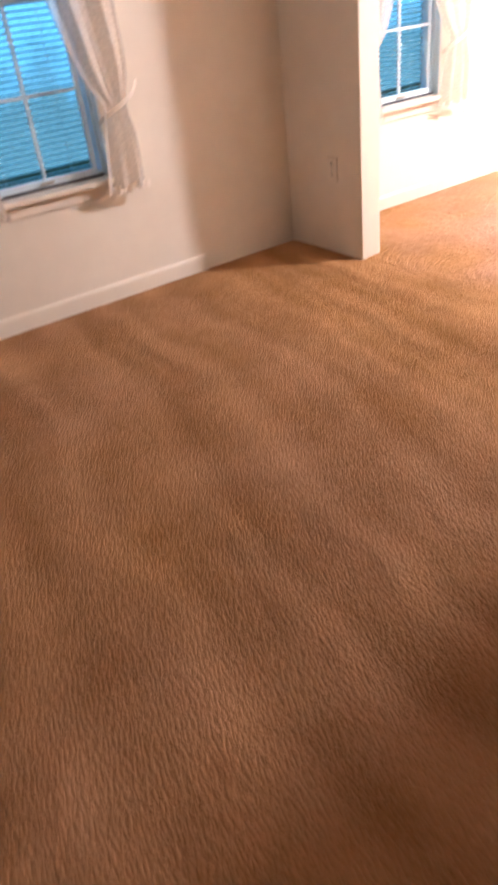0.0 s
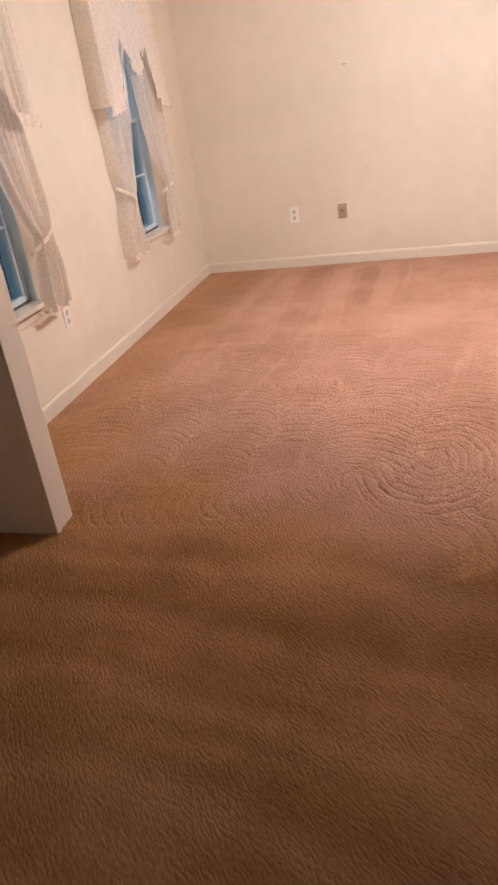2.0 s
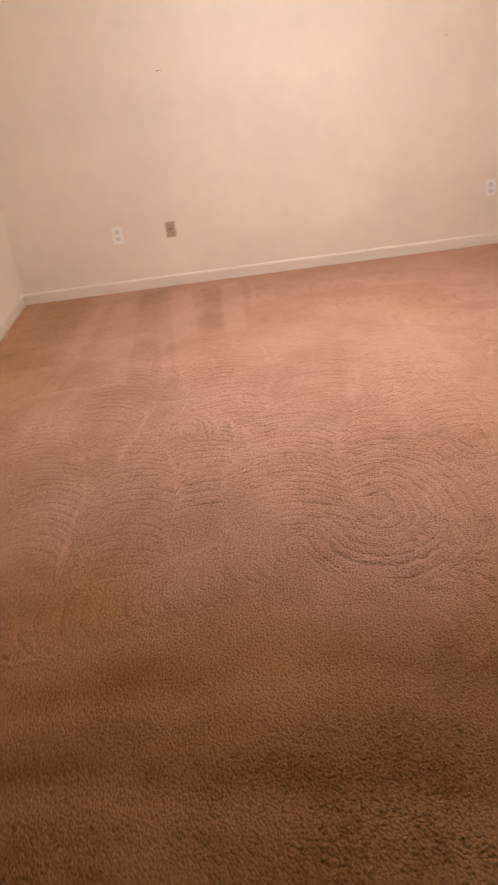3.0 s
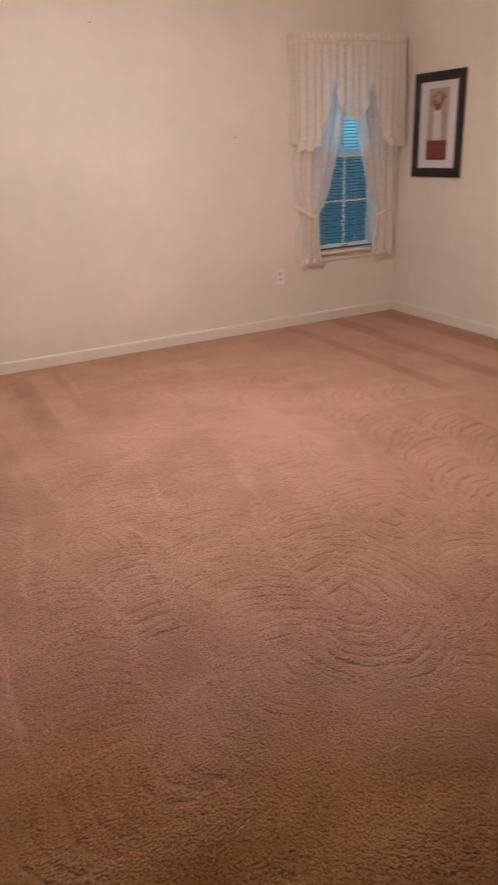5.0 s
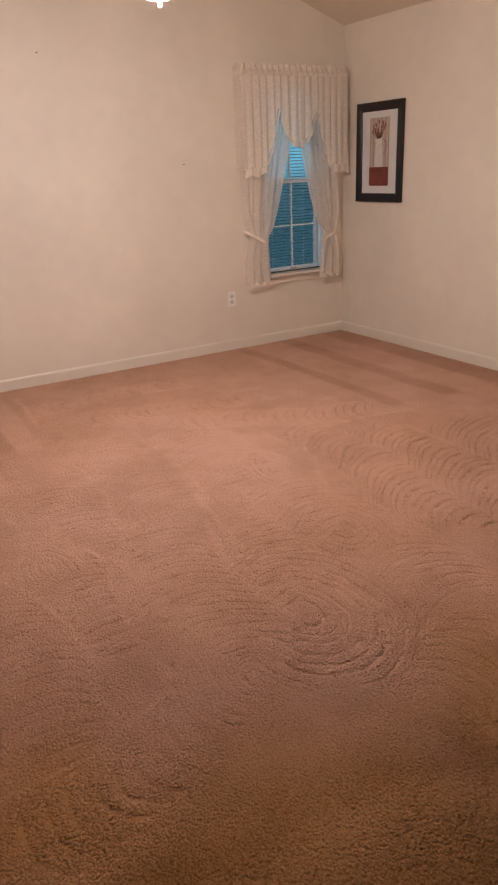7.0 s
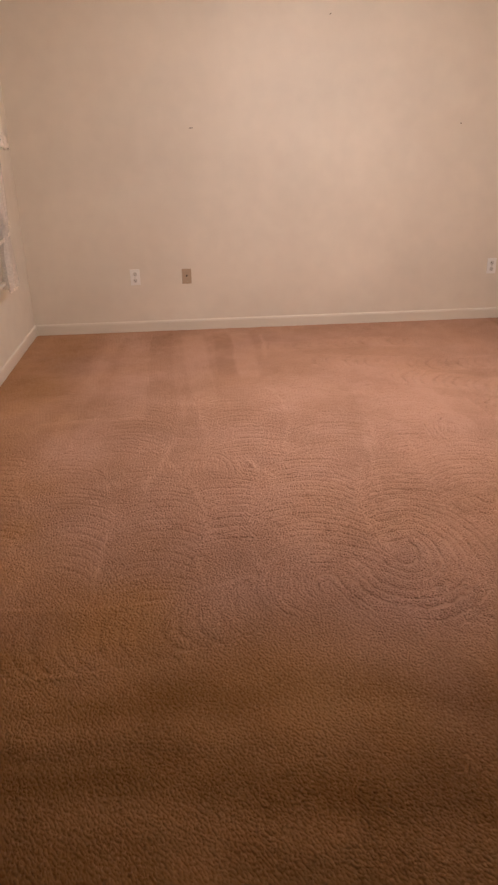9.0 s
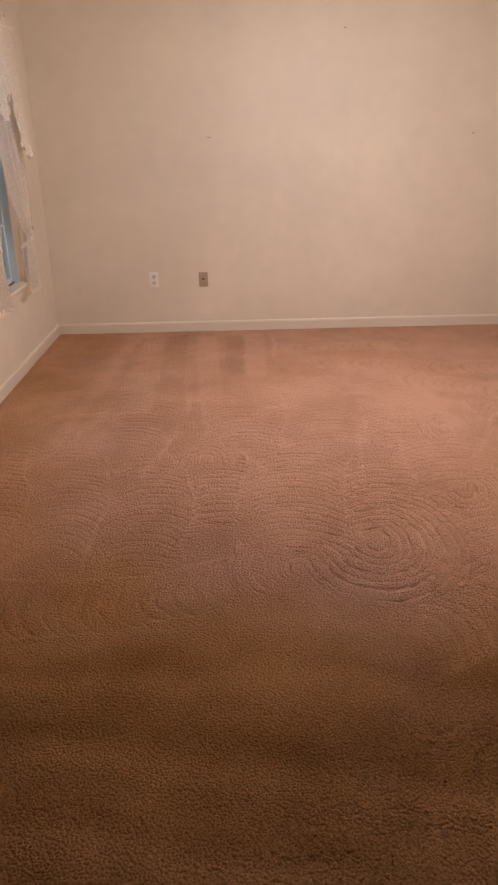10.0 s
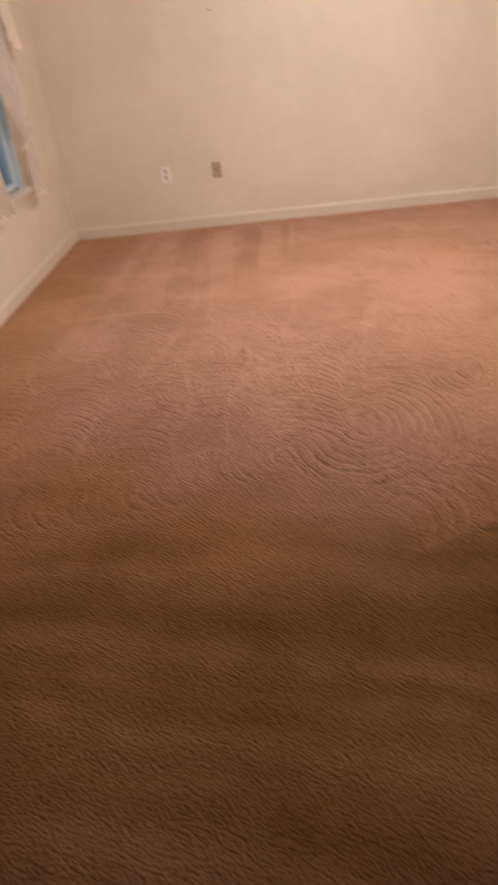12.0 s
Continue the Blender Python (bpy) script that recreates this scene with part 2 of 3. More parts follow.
def lathe(bm, profile, centre=(0, 0, 0), steps=32):
    """Turns a profile of (radius, z) round the upright axis."""
    rings = []
    for r, z in profile:
        rings.append([bm.verts.new((centre[0] + r * math.cos(2 * math.pi * k / steps), centre[1] + r * math.sin(2 * math.pi * k / steps), centre[2] + z))
                      for k in range(steps)])
    for a, b in zip(rings, rings[1:]):
        for k in range(steps):
            j = (k + 1) % steps
            bm.faces.new((a[k], a[j], b[j], b[k]))
    return bm


def wall_mesh(along, u0, u1, z0, z1, face, back, holes):
    """An upright wall with openings that go right through it. along: the axis it runs on; face and back: its two sides on the other axis."""
    us = sorted({u0, u1, *[h[0] for h in holes], *[h[1] for h in holes]})
    zs = sorted({z0, z1, *[h[2] for h in holes], *[h[3] for h in holes]})
    put = (lambda u, d, z: (u, d, z)) if along == "x" else (lambda u, d, z: (d, u, z))
    bm = bmesh.new()
    vert = {}

    def v(i, j, d):
        if (i, j, d) not in vert:
            vert[i, j, d] = bm.verts.new(put(us[i], d, zs[j]))
        return vert[i, j, d]

    def solid(i, j):
        if not (0 <= i < len(us) - 1 and 0 <= j < len(zs) - 1):
            return False
        u, z = (us[i] + us[i + 1]) / 2, (zs[j] + zs[j + 1]) / 2
        return not any(h[0] < u < h[1] and h[2] < z < h[3] for h in holes)

    for i in range(len(us) - 1):
        for j in range(len(zs) - 1):
            if not solid(i, j):
                continue
            for d in (face, back):
                bm.faces.new([v(a, b, d) for a, b in ((i, j), (i + 1, j), (i + 1, j + 1), (i, j + 1))])
            for (a, b), (c, e), (ni, nj) in (((i, j), (i + 1, j), (i, j - 1)), ((i, j + 1), (i + 1, j + 1), (i, j + 1)),
                                             ((i, j), (i, j + 1), (i - 1, j)), ((i + 1, j), (i + 1, j + 1), (i + 1, j))):
                if not solid(ni, nj):
                    bm.faces.new((v(a, b, face), v(c, e, face), v(c, e, back), v(a, b, back)))
    return bm


# ---------------------------------------------------------------- the shell
HALF, SILL, HEAD = 0.305, 0.565, 2.02          # half width, foot and head of a window opening
WEST_WINDOWS = (-5.32, -3.08, -1.21)           # window centres on the wall x = 0
NORTH_WINDOW = 4.27                            # window centre on the wall y = 0

structure("wall_west", wall_mesh("y", BACK - THICK, THICK, -0.05, EAVE, 0.0, -THICK,
          [(c - HALF, c + HALF, SILL, HEAD) for c in WEST_WINDOWS]), PAINT, "cream painted plaster wall with three windows", "wall")
structure("wall_north", wall_mesh("x", 0.0, WIDE, -0.05, EAVE, 0.0, THICK,
          [(NORTH_WINDOW - HALF, NORTH_WINDOW + HALF, SILL, HEAD)]), PAINT, "cream painted gable wall with one window", "wall")
structure("wall_gable", prism(bmesh.new(), [(0, EAVE), (WIDE, EAVE), (WIDE / 2, RIDGE)], "y", 0.0, THICK), PAINT,
          "cream painted gable above the far wall", "wall")
structure("wall_east", boxed(WIDE, WIDE + THICK, BACK - THICK, THICK, -0.05, EAVE), PAINT, "plain cream painted plaster wall", "wall")
structure("wall_south", boxed(0, WIDE, BACK - THICK, BACK, -0.05, EAVE), PAINT, "plain cream painted plaster wall", "wall")
structure("wall_stub", boxed(0.0, STUB_END, STUB_S, STUB_N, -0.05, EAVE, bevel=0.004), PAINT,
          "short cream painted wall end beside the wide opening", "wall")
structure("wall_stub_east", boxed(EAST_END, WIDE, STUB_S, STUB_N, -0.05, EAVE, bevel=0.004), PAINT,
          "cream painted wall beside the wide opening", "wall")
structure("wall_header", prism(bmesh.new(), [(0, EAVE), (WIDE, EAVE), (WIDE / 2, RIDGE)], "y", STUB_S, STUB_N), PAINT,
          "cream painted gable above the wide opening", "wall")
bm = bmesh.new()
for a, b in ((0.0, WIDE / 2), (WIDE, WIDE / 2)):
    prism(bm, [(a, EAVE), (b, RIDGE), (b, RIDGE + 0.1), (a, EAVE + 0.1)], "y", STUB_N, THICK)
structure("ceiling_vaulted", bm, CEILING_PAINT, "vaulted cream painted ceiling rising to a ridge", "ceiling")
structure("ceiling_flat", boxed(0, WIDE, BACK - THICK, STUB_S, EAVE, EAVE + 0.1), BOUNCE_PAINT, "unseen flat ceiling painted pale to bounce light", "ceiling")


def baseboard(name, along, u0, u1, face, out):
    """A skirting board with a rounded top, out: the way it stands off the wall."""
    t, h = 0.013 * out, 0.079
    bm = bmesh.new()
    put = [(0, -0.02), (t, -0.02), (t, h - 0.016), (t * 0.8, h - 0.006), (t * 0.45, h), (0, h)]
    a = [bm.verts.new((face + d, u0, z) if along == "y" else (u0, face + d, z)) for d, z in put]
    b = [bm.verts.new((face + d, u1, z) if along == "y" else (u1, face + d, z)) for d, z in put]
    bm.faces.new(a)
    bm.faces.new(b[::-1])
    for i in range(len(a)):
        j = (i + 1) % len(a)
        bm.faces.new((a[i], a[j], b[j], b[i]))
    structure(name, bm, TRIM, "white painted wooden baseboard along the wall", "baseboard")


baseboard("baseboard_north", "x", 0.0, WIDE, 0.0, -1)
baseboard("baseboard_west", "y", STUB_N, -0.013, 0.0, 1)
baseboard("baseboard_west_near", "y", BACK, -4.57, 0.0, 1)
baseboard("baseboard_east", "y", BACK, -0.013, WIDE, -1)

# Outside: lawn and the dusky distance
structure("ground", boxed(-60, 60, -60, 60, -0.7, -0.6), LAWN, "dark lawn at dusk outside the windows", "ground")
structure("backdrop_west", boxed(-7.1, -7.0, -16, 9, -0.6, 7), DUSK_WEST, "blue dusk sky over dim trees", "backdrop")
structure("backdrop_north", boxed(-7.0, 16, 7.0, 7.1, -0.6, 7), DUSK_NORTH, "blue dusk sky over dim trees", "backdrop")


# ---------------------------------------------------------------- carpet
def hashed(i, j, seed):
    v = np.sin(i * 127.1 + j * 311.7 + seed * 74.7) * 43758.5453
    return v - np.floor(v)


def smooth_noise(x, y, cell, seed):
    """Smooth noise of 0 to 1 with lumps of about one cell."""
    u, v = x / cell, y / cell
    i, j = np.floor(u), np.floor(v)
    f, g = u - i, v - j
    f, g = f * f * (3 - 2 * f), g * g * (3 - 2 * g)
    top = hashed(i, j, seed) * (1 - f) + hashed(i + 1, j, seed) * f
    low = hashed(i, j + 1, seed) * (1 - f) + hashed(i + 1, j + 1, seed) * f
    return top * (1 - g) + low * g


def ease(v):
    v = np.clip(v, 0, 1)
    return v * v * (3 - 2 * v)


def lay_of(x, y):
    """How the pile lies at a place: its height, its nap with painted shade (0 dark, 1 light) and which way it leans."""
    warp = smooth_noise(x, y, 0.16, 3) - 0.5
    warp2 = smooth_noise(x, y, 0.5, 4) - 0.5
    broken = ease((smooth_noise(x, y, 0.055, 8) * 0.6 + smooth_noise(x, y, 0.15, 12) * 0.6 - 0.35) / 0.4)
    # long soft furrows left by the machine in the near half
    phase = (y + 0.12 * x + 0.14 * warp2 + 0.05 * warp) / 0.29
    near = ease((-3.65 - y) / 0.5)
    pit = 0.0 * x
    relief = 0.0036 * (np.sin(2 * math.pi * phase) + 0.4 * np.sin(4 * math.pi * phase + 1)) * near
    # tone also lowered beyond the opening: the near room's dimmer light, painted in
    nap_shade = 0.58 + 0.22 * np.sin(2 * math.pi * phase + 1.2) * near - 0.28 * ease((np.maximum(0, x - 1.45) * 0.4 - 3.92 - y + 0.3 * warp2) / 0.42)
    lean_x, lean_y = 0.3 * warp2, 0.9 * np.sin(math.pi * phase) * near + 0.3 * warp
    # swaths of stacked crescents left by the wand: start, end, half width, groove spacing, lay, groove strength
    swaths = [(1.50, -1.35, 1.46, -2.60, 0.24, 0.049, 0.56, 0.55), (1.92, -1.30, 1.88, -2.60, 0.23, 0.051, 0.50, 0.55),
              (2.36, -1.45, 2.28, -2.70, 0.24, 0.049, 0.58, 0.55), (0.92, -1.60, 0.84, -2.40, 0.24, 0.051, 0.52, 0.45),
              (4.28, -2.25, 4.20, -3.60, 0.26, 0.052, 0.48, 1.4), (3.74, -2.30, 3.62, -3.60, 0.26, 0.052, 0.42, 1.6),
              (0.30, -2.30, 0.32, -3.55, 0.22, 0.051, 0.46, 0.7), (0.62, -2.35, 0.64, -3.50, 0.20, 0.048, 0.50, 0.55),
              (1.30, -2.45, 1.30, -3.35, 0.19, 0.051, 0.52, 0.7), (0.93, -2.55, 1.07, -3.62, 0.19, 0.049, 0.48, 0.55),
              (2.06, -2.55, 2.02, -3.45, 0.22, 0.050, 0.58, 0.8), (1.68, -2.50, 1.62, -3.62, 0.24, 0.048, 0.47, 0.8),
              (2.48, -2.35, 2.36, -3.90, 0.24, 0.052, 0.60, 0.62), (3.36, -2.05, 3.16, -3.40, 0.21, 0.054, 0.40, 1.7),
              (2.97, -1.78, 2.85, -3.30, 0.19, 0.054, 0.36, 1.9), (0.75, -0.50, 2.98, -0.66, 0.13, 0.064, 0.55, 1.0),
              (1.90, -1.02, 3.30, -1.25, 0.14, 0.068, 0.50, 0.9), (2.40, -1.38, 3.55, -1.95, 0.15, 0.064, 0.58, 1.1),
              (0.45, -3.78, 1.50, -3.66, 0.15, 0.064, 0.42, 0.45), (2.55, -3.75, 1.90, -4.02, 0.17, 0.064, 0.56, 0.45)]
    for k, (x0, y0, x1, y1, half, gap, lay, deep) in enumerate(swaths):
        far = math.hypot(x1 - x0, y1 - y0)
        ax, ay = (x1 - x0) / far, (y1 - y0) / far
        along = (x - x0) * ax + (y - y0) * ay
        across = (x0 - x) * ay + (y - y0) * ax + 0.07 * warp2 + 0.04 * warp + 0.03 * np.sin(along * 5 + k)
        b = np.clip(across / half, -1.2, 1.2)
        arc = half * 1.15 * (1 - np.sqrt(np.maximum(1.5 - b * b, 0.05)))
        w = ease((1.0 - np.abs(b)) / 0.14) * ease((along - arc - half * 0.2) / 0.05) * ease((far - along + 0.3 * warp2) / 0.10)
        aslant = 0.65 if x0 > 2.8 and y0 < -1.7 else 0.0      # the wand was swung while it was drawn back
        r = along - arc + aslant * across + 0.008 * warp + 0.010 * np.sin(3.1 * along + k)
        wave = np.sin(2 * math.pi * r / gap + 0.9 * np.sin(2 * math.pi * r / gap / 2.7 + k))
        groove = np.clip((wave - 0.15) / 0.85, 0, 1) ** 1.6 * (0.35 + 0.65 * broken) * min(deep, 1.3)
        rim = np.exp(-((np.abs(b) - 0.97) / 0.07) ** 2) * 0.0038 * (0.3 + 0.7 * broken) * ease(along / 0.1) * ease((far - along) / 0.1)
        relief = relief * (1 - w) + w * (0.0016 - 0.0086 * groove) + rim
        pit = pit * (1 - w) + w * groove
        # the grooves' shade and the rims' highlight are painted into the tone as well
        nap_shade = nap_shade * (1 - w) + w * (0.58 + 1.4 * (lay - 0.5) + 0.10 * warp + deep * (0.10 - 0.46 * np.clip(wave, 0, 1) ** 2 * (0.4 + 0.6 * broken))) + 50 * rim
        swing = (1 if lay > 0.5 else -1) * w
        lean_x, lean_y = lean_x * (1 - w) + swing * (ax + 0.7 * b * ay), lean_y * (1 - w) + swing * (ay - 0.7 * b * ax)
    # half swirls where the wand turned: centre, radii, groove spacing, lay, the side that they open to
    for cx, cy, rx, ry, gap, lay, side in ((1.93, -3.40, 0.36, 0.46, 0.046, 0.52, -0.9), (1.62, -3.57, 0.27, 0.25, 0.040, 0.49, 2.2),
                                           (2.40, -3.00, 0.20, 0.26, 0.048, 0.56, -1.0), (1.27, -2.62, 0.15, 0.24, 0.045, 0.58, 1.6),
                                           (3.36, -2.16, 0.17, 0.19, 0.042, 0.45, 1.6), (2.52, -2.30, 0.16, 0.30, 0.048, 0.56, 1.9)):
        dx, dy = (x - cx) / rx, (y - cy) / ry
        d = np.hypot(dx, dy) + 0.05 * warp + 0.06 * warp2
        turn = np.arctan2(dy, dx)
        w = ease((1.0 - d) / 0.14) * ease((np.cos(turn - side) + 0.55 + 0.5 * warp2) / 0.5)
        r = d * (rx + ry) / 2 + 0.012 * np.sin(2 * turn + cx)
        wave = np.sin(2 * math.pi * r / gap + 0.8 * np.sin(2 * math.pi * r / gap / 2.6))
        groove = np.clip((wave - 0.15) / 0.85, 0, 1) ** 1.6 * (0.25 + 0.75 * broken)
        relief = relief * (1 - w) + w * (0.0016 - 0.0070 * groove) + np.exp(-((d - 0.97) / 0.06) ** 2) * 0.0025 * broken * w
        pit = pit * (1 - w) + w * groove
        # groove shade painted into the tone here too
        nap_shade = nap_shade * (1 - w) + w * (lay + 0.14 + 0.08 * dy - 0.26 * groove)
        lean_x, lean_y = lean_x * (1 - w) + w * dx, lean_y * (1 - w) + w * dy
    # raised edges where the wand was lifted, with their highlight painted lighter
    for x0, y0, x1, y1 in ((1.05, -2.24, 1.33, -2.28), (1.10, -2.26, 0.96, -2.85), (1.33, -2.30, 1.52, -2.80), (2.05, -2.30, 1.95, -3.00),
                           (2.85, -2.05, 2.55, -2.75), (3.05, -1.95, 3.75, -2.05), (0.35, -1.95, 0.95, -1.90), (1.75, -3.72, 2.00, -3.68)):
        far = np.hypot(x1 - x0, y1 - y0)
        ax, ay = (x1 - x0) / far, (y1 - y0) / far
        along, across = (x - x0) * ax + (y - y0) * ay, (x - x0) * -ay + (y - y0) * ax + 0.05 * warp
        line = np.exp(-(across / 0.017) ** 2) * ease(along / 0.06) * ease((far - along) / 0.06) * (0.3 + 0.7 * broken)
        relief, nap_shade = relief + 0.0035 * line, nap_shade + 0.5 * line
    # straight strokes up to the far wall: x at its two ends, far and near y, half width, how light it lies
    strokes = ease((y + 1.55 + 0.5 * warp2) / 0.3) * ease((1.85 - x) / 0.25) * 0.8
    nap_shade = nap_shade * (1 - strokes) + strokes * (0.56 + 0.06 * np.sin(9 * x + 2 * warp2))
    for x0, x1, y0, y1, half, lay in ((1.00, 1.03, -0.12, -2.05, 0.085, -0.20), (1.43, 1.45, -0.16, -1.45, 0.065, -0.22), (1.22, 1.29, -0.20, -1.80, 0.080, 0.22),
                                      (1.59, 1.57, -0.20, -1.38, 0.080, 0.20), (0.66, 0.47, -0.20, -2.60, 0.045, 0.14), (0.38, 0.26, -0.15, -1.60, 0.20, -0.16),
                                      (0.82, 0.76, -0.15, -1.70, 0.07, 0.08), (1.75, 1.71, -0.25, -1.00, 0.014, 0.25)):
        k = np.clip((y - y0) / (y1 - y0), 0, 1)
        off = np.abs(x - x0 - (x1 - x0) * k + 0.03 * warp2 + 0.02 * warp) / half
        w = ease((1.15 - off) / 0.35) * ease((y0 + 0.05 - y) / 0.08) * ease((y - y1 + 0.12 * warp) / 0.25)
        nap_shade = nap_shade + 0.9 * lay * w
        lean_y = lean_y * (1 - w) + 4 * lay * w
    # long strokes along the picture wall, dark seams between them
    side = ease((x - 3.55 - 0.12 * warp2) / 0.06) * ease((y + 1.95 + 0.10 * (x - 3.7) + 0.08 * warp) / 0.07)
    lane = 0.0 * x
    for at, half in ((3.70, 0.055), (4.14, 0.075), (4.64, 0.11)):
        lane = np.maximum(lane, ease((1.25 - np.abs(x - at + 0.04 * warp2 + 0.02 * warp) / half) / 0.5))
    nap_shade = nap_shade * (1 - side) + side * (0.64 - 0.34 * lane)
    lean_x = lean_x * (1 - side) + side * (0.8 - 1.4 * lane)
    pit = pit * (1 - strokes) * (1 - side)
    relief = relief * (1 - 0.8 * strokes) * (1 - 0.7 * side)
    relief = relief * ease(x / 0.3) * ease((WIDE - x) / 0.3)
    nap_shade = nap_shade + 0.2 * (smooth_noise(x, y, 0.07, 5) - 0.5) + 0.25 * (smooth_noise(x, y, 0.33, 6) - 0.5)
    return relief, np.clip(nap_shade, 0, 1), lean_x, lean_y, pit


def dim_tint_of(x, y):
    """Golden tint painted for dim light: little in the far room, most in the wide opening and along the window wall."""
    wave = smooth_noise(x, y, 0.45, 21) + 0.5 * smooth_noise(x, y, 0.17, 22) - 0.75
    return np.clip(0.92 * ease((-3.02 - 0.42 * np.clip(x - 0.9, 0, 1) - y + 0.35 * wave) / 1.15) - 0.26 * ease((-4.45 - y + 0.4 * wave) / 0.6) + 0.50 * ease((0.75 - x + 0.25 * wave) / 0.6) * ease((y + 4.2) / 0.5) + 0.12 + 0.25 * wave, 0, 1)


def bulk_mesh(name, points, faces, nap_shade):
    """A mesh from arrays: faces all have the same number of corners."""
    me = bpy.data.meshes.new(name)
    me.vertices.add(len(points))
    me.vertices.foreach_set("co", points.astype(np.float32).ravel())
    me.loops.add(faces.size)
    me.loops.foreach_set("vertex_index", faces.astype(np.int32).ravel())
    me.polygons.add(len(faces))
    me.polygons.foreach_set("loop_start", np.arange(0, faces.size, faces.shape[1], dtype=np.int32))
    me.update(calc_edges=True)
    me.polygons.foreach_set("use_smooth", np.ones(len(faces), bool))
    me.attributes.new("nap_shade", "FLOAT", "POINT").data.foreach_set("value", nap_shade.astype(np.float32).ravel())
    me.attributes.new("dim_tint", "FLOAT", "POINT").data.foreach_set("value", dim_tint_of(points[:, 0], points[:, 1]).astype(np.float32))
    me.materials.append(CARPET)
    return me


def carpet():
    """The carpet's backing with its rise and fall, and the cut pile that stands on it."""
    xs = np.append(np.arange(-0.01, WIDE, 0.03), WIDE + 0.01)
    ys = np.append(np.arange(0.01, BACK, -0.03), BACK - 0.01)
    x, y = np.meshgrid(xs, ys)
    relief, nap_shade, _, _, _ = lay_of(x, y)
    rows, cols = x.shape
    a = (np.arange(rows - 1)[:, None] * cols + np.arange(cols - 1)[None]).ravel()
    quads = np.stack([a, a + cols, a + cols + 1, a + 1], -1)
    backing = bulk_mesh("floor", np.stack([x, y, relief - 0.0040], -1).reshape(-1, 3), quads, nap_shade * 0.9)
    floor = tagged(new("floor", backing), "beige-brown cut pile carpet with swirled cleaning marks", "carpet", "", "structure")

    # tufts in staggered rows, closer together where the camera passes near
    r = np.random.RandomState(4)
    tx, ty, size = [], [], []
    y, odd = 0.0, 0
    while y > -7.25:
        gap = 0.0083 + 0.0052 * float(ease(np.array((y + 3.1) / 2.6))) + 0.0012 * float(ease(np.array((-5.0 - y) / 0.3)))
        row = np.arange(0.004 + odd * gap / 2, WIDE - 0.003 if y > -3.0 else 3.3, gap)
        tx.append(row)
        ty.append(np.full_like(row, y))
        size.append(np.full_like(row, gap))
        y, odd = y - gap * 0.88, 1 - odd
    tx, ty, size = np.concatenate(tx), np.concatenate(ty), np.concatenate(size)
    tx, ty = tx + r.uniform(-0.34, 0.34, tx.size) * size, ty + r.uniform(-0.34, 0.34, tx.size) * size
    keep = (tx > 0.016) & (tx < WIDE - 0.018) & (ty < -0.018) & ~(((tx < STUB_END) | (tx > EAST_END)) & (ty > STUB_S) & (ty < STUB_N))
    tx, ty, size = tx[keep], ty[keep], size[keep]
    relief, nap_shade, lean_x, lean_y, pit = lay_of(tx, ty)
    n = tx.size
    tall = (0.0098 + 0.0014 * smooth_noise(tx, ty, 0.013, 2)) * np.where(r.uniform(0, 1, n) < 0.034 + 0.20 * np.clip(pit, 0, 1), 0.36, r.uniform(0.94, 1.05, n))
    way = r.uniform(0, 2 * math.pi, n)
    lx = 0.0017 * lean_x + r.uniform(-0.0022, 0.0022, n)
    ly = 0.0017 * lean_y + r.uniform(-0.0022, 0.0022, n)
    points = np.empty((n, 7, 3))
    for k in range(3):
        c, s = np.cos(way + k * math.pi / 1.5), np.sin(way + k * math.pi / 1.5)
        for ring, (wide, up, shift) in enumerate(((0.95, 0.0, 0.0), (0.86, 0.80, 0.8))):
            points[:, ring * 3 + k, 0] = tx + c * wide * size + shift * lx
            points[:, ring * 3 + k, 1] = ty + s * wide * size + shift * ly
            points[:, ring * 3 + k, 2] = relief - 0.0105 + up * tall
    points[:, 6] = np.stack([tx + lx, ty + ly, relief - 0.0105 + tall], -1)
    tris = []
    for k in range(3):
        j = (k + 1) % 3
        tris += [(k, j, 3 + j), (k, 3 + j, 3 + k), (3 + k, 3 + j, 6)]
    faces = (np.arange(n)[:, None, None] * 7 + np.array(tris)[None]).reshape(-1, 3)
    shade = np.clip(nap_shade + r.uniform(-0.06, 0.06, n), 0, 1)
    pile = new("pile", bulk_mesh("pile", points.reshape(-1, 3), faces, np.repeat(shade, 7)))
    pile.parent = floor
    tagged(pile, "short cut pile tufts", "", "", "stuff")


carpet()


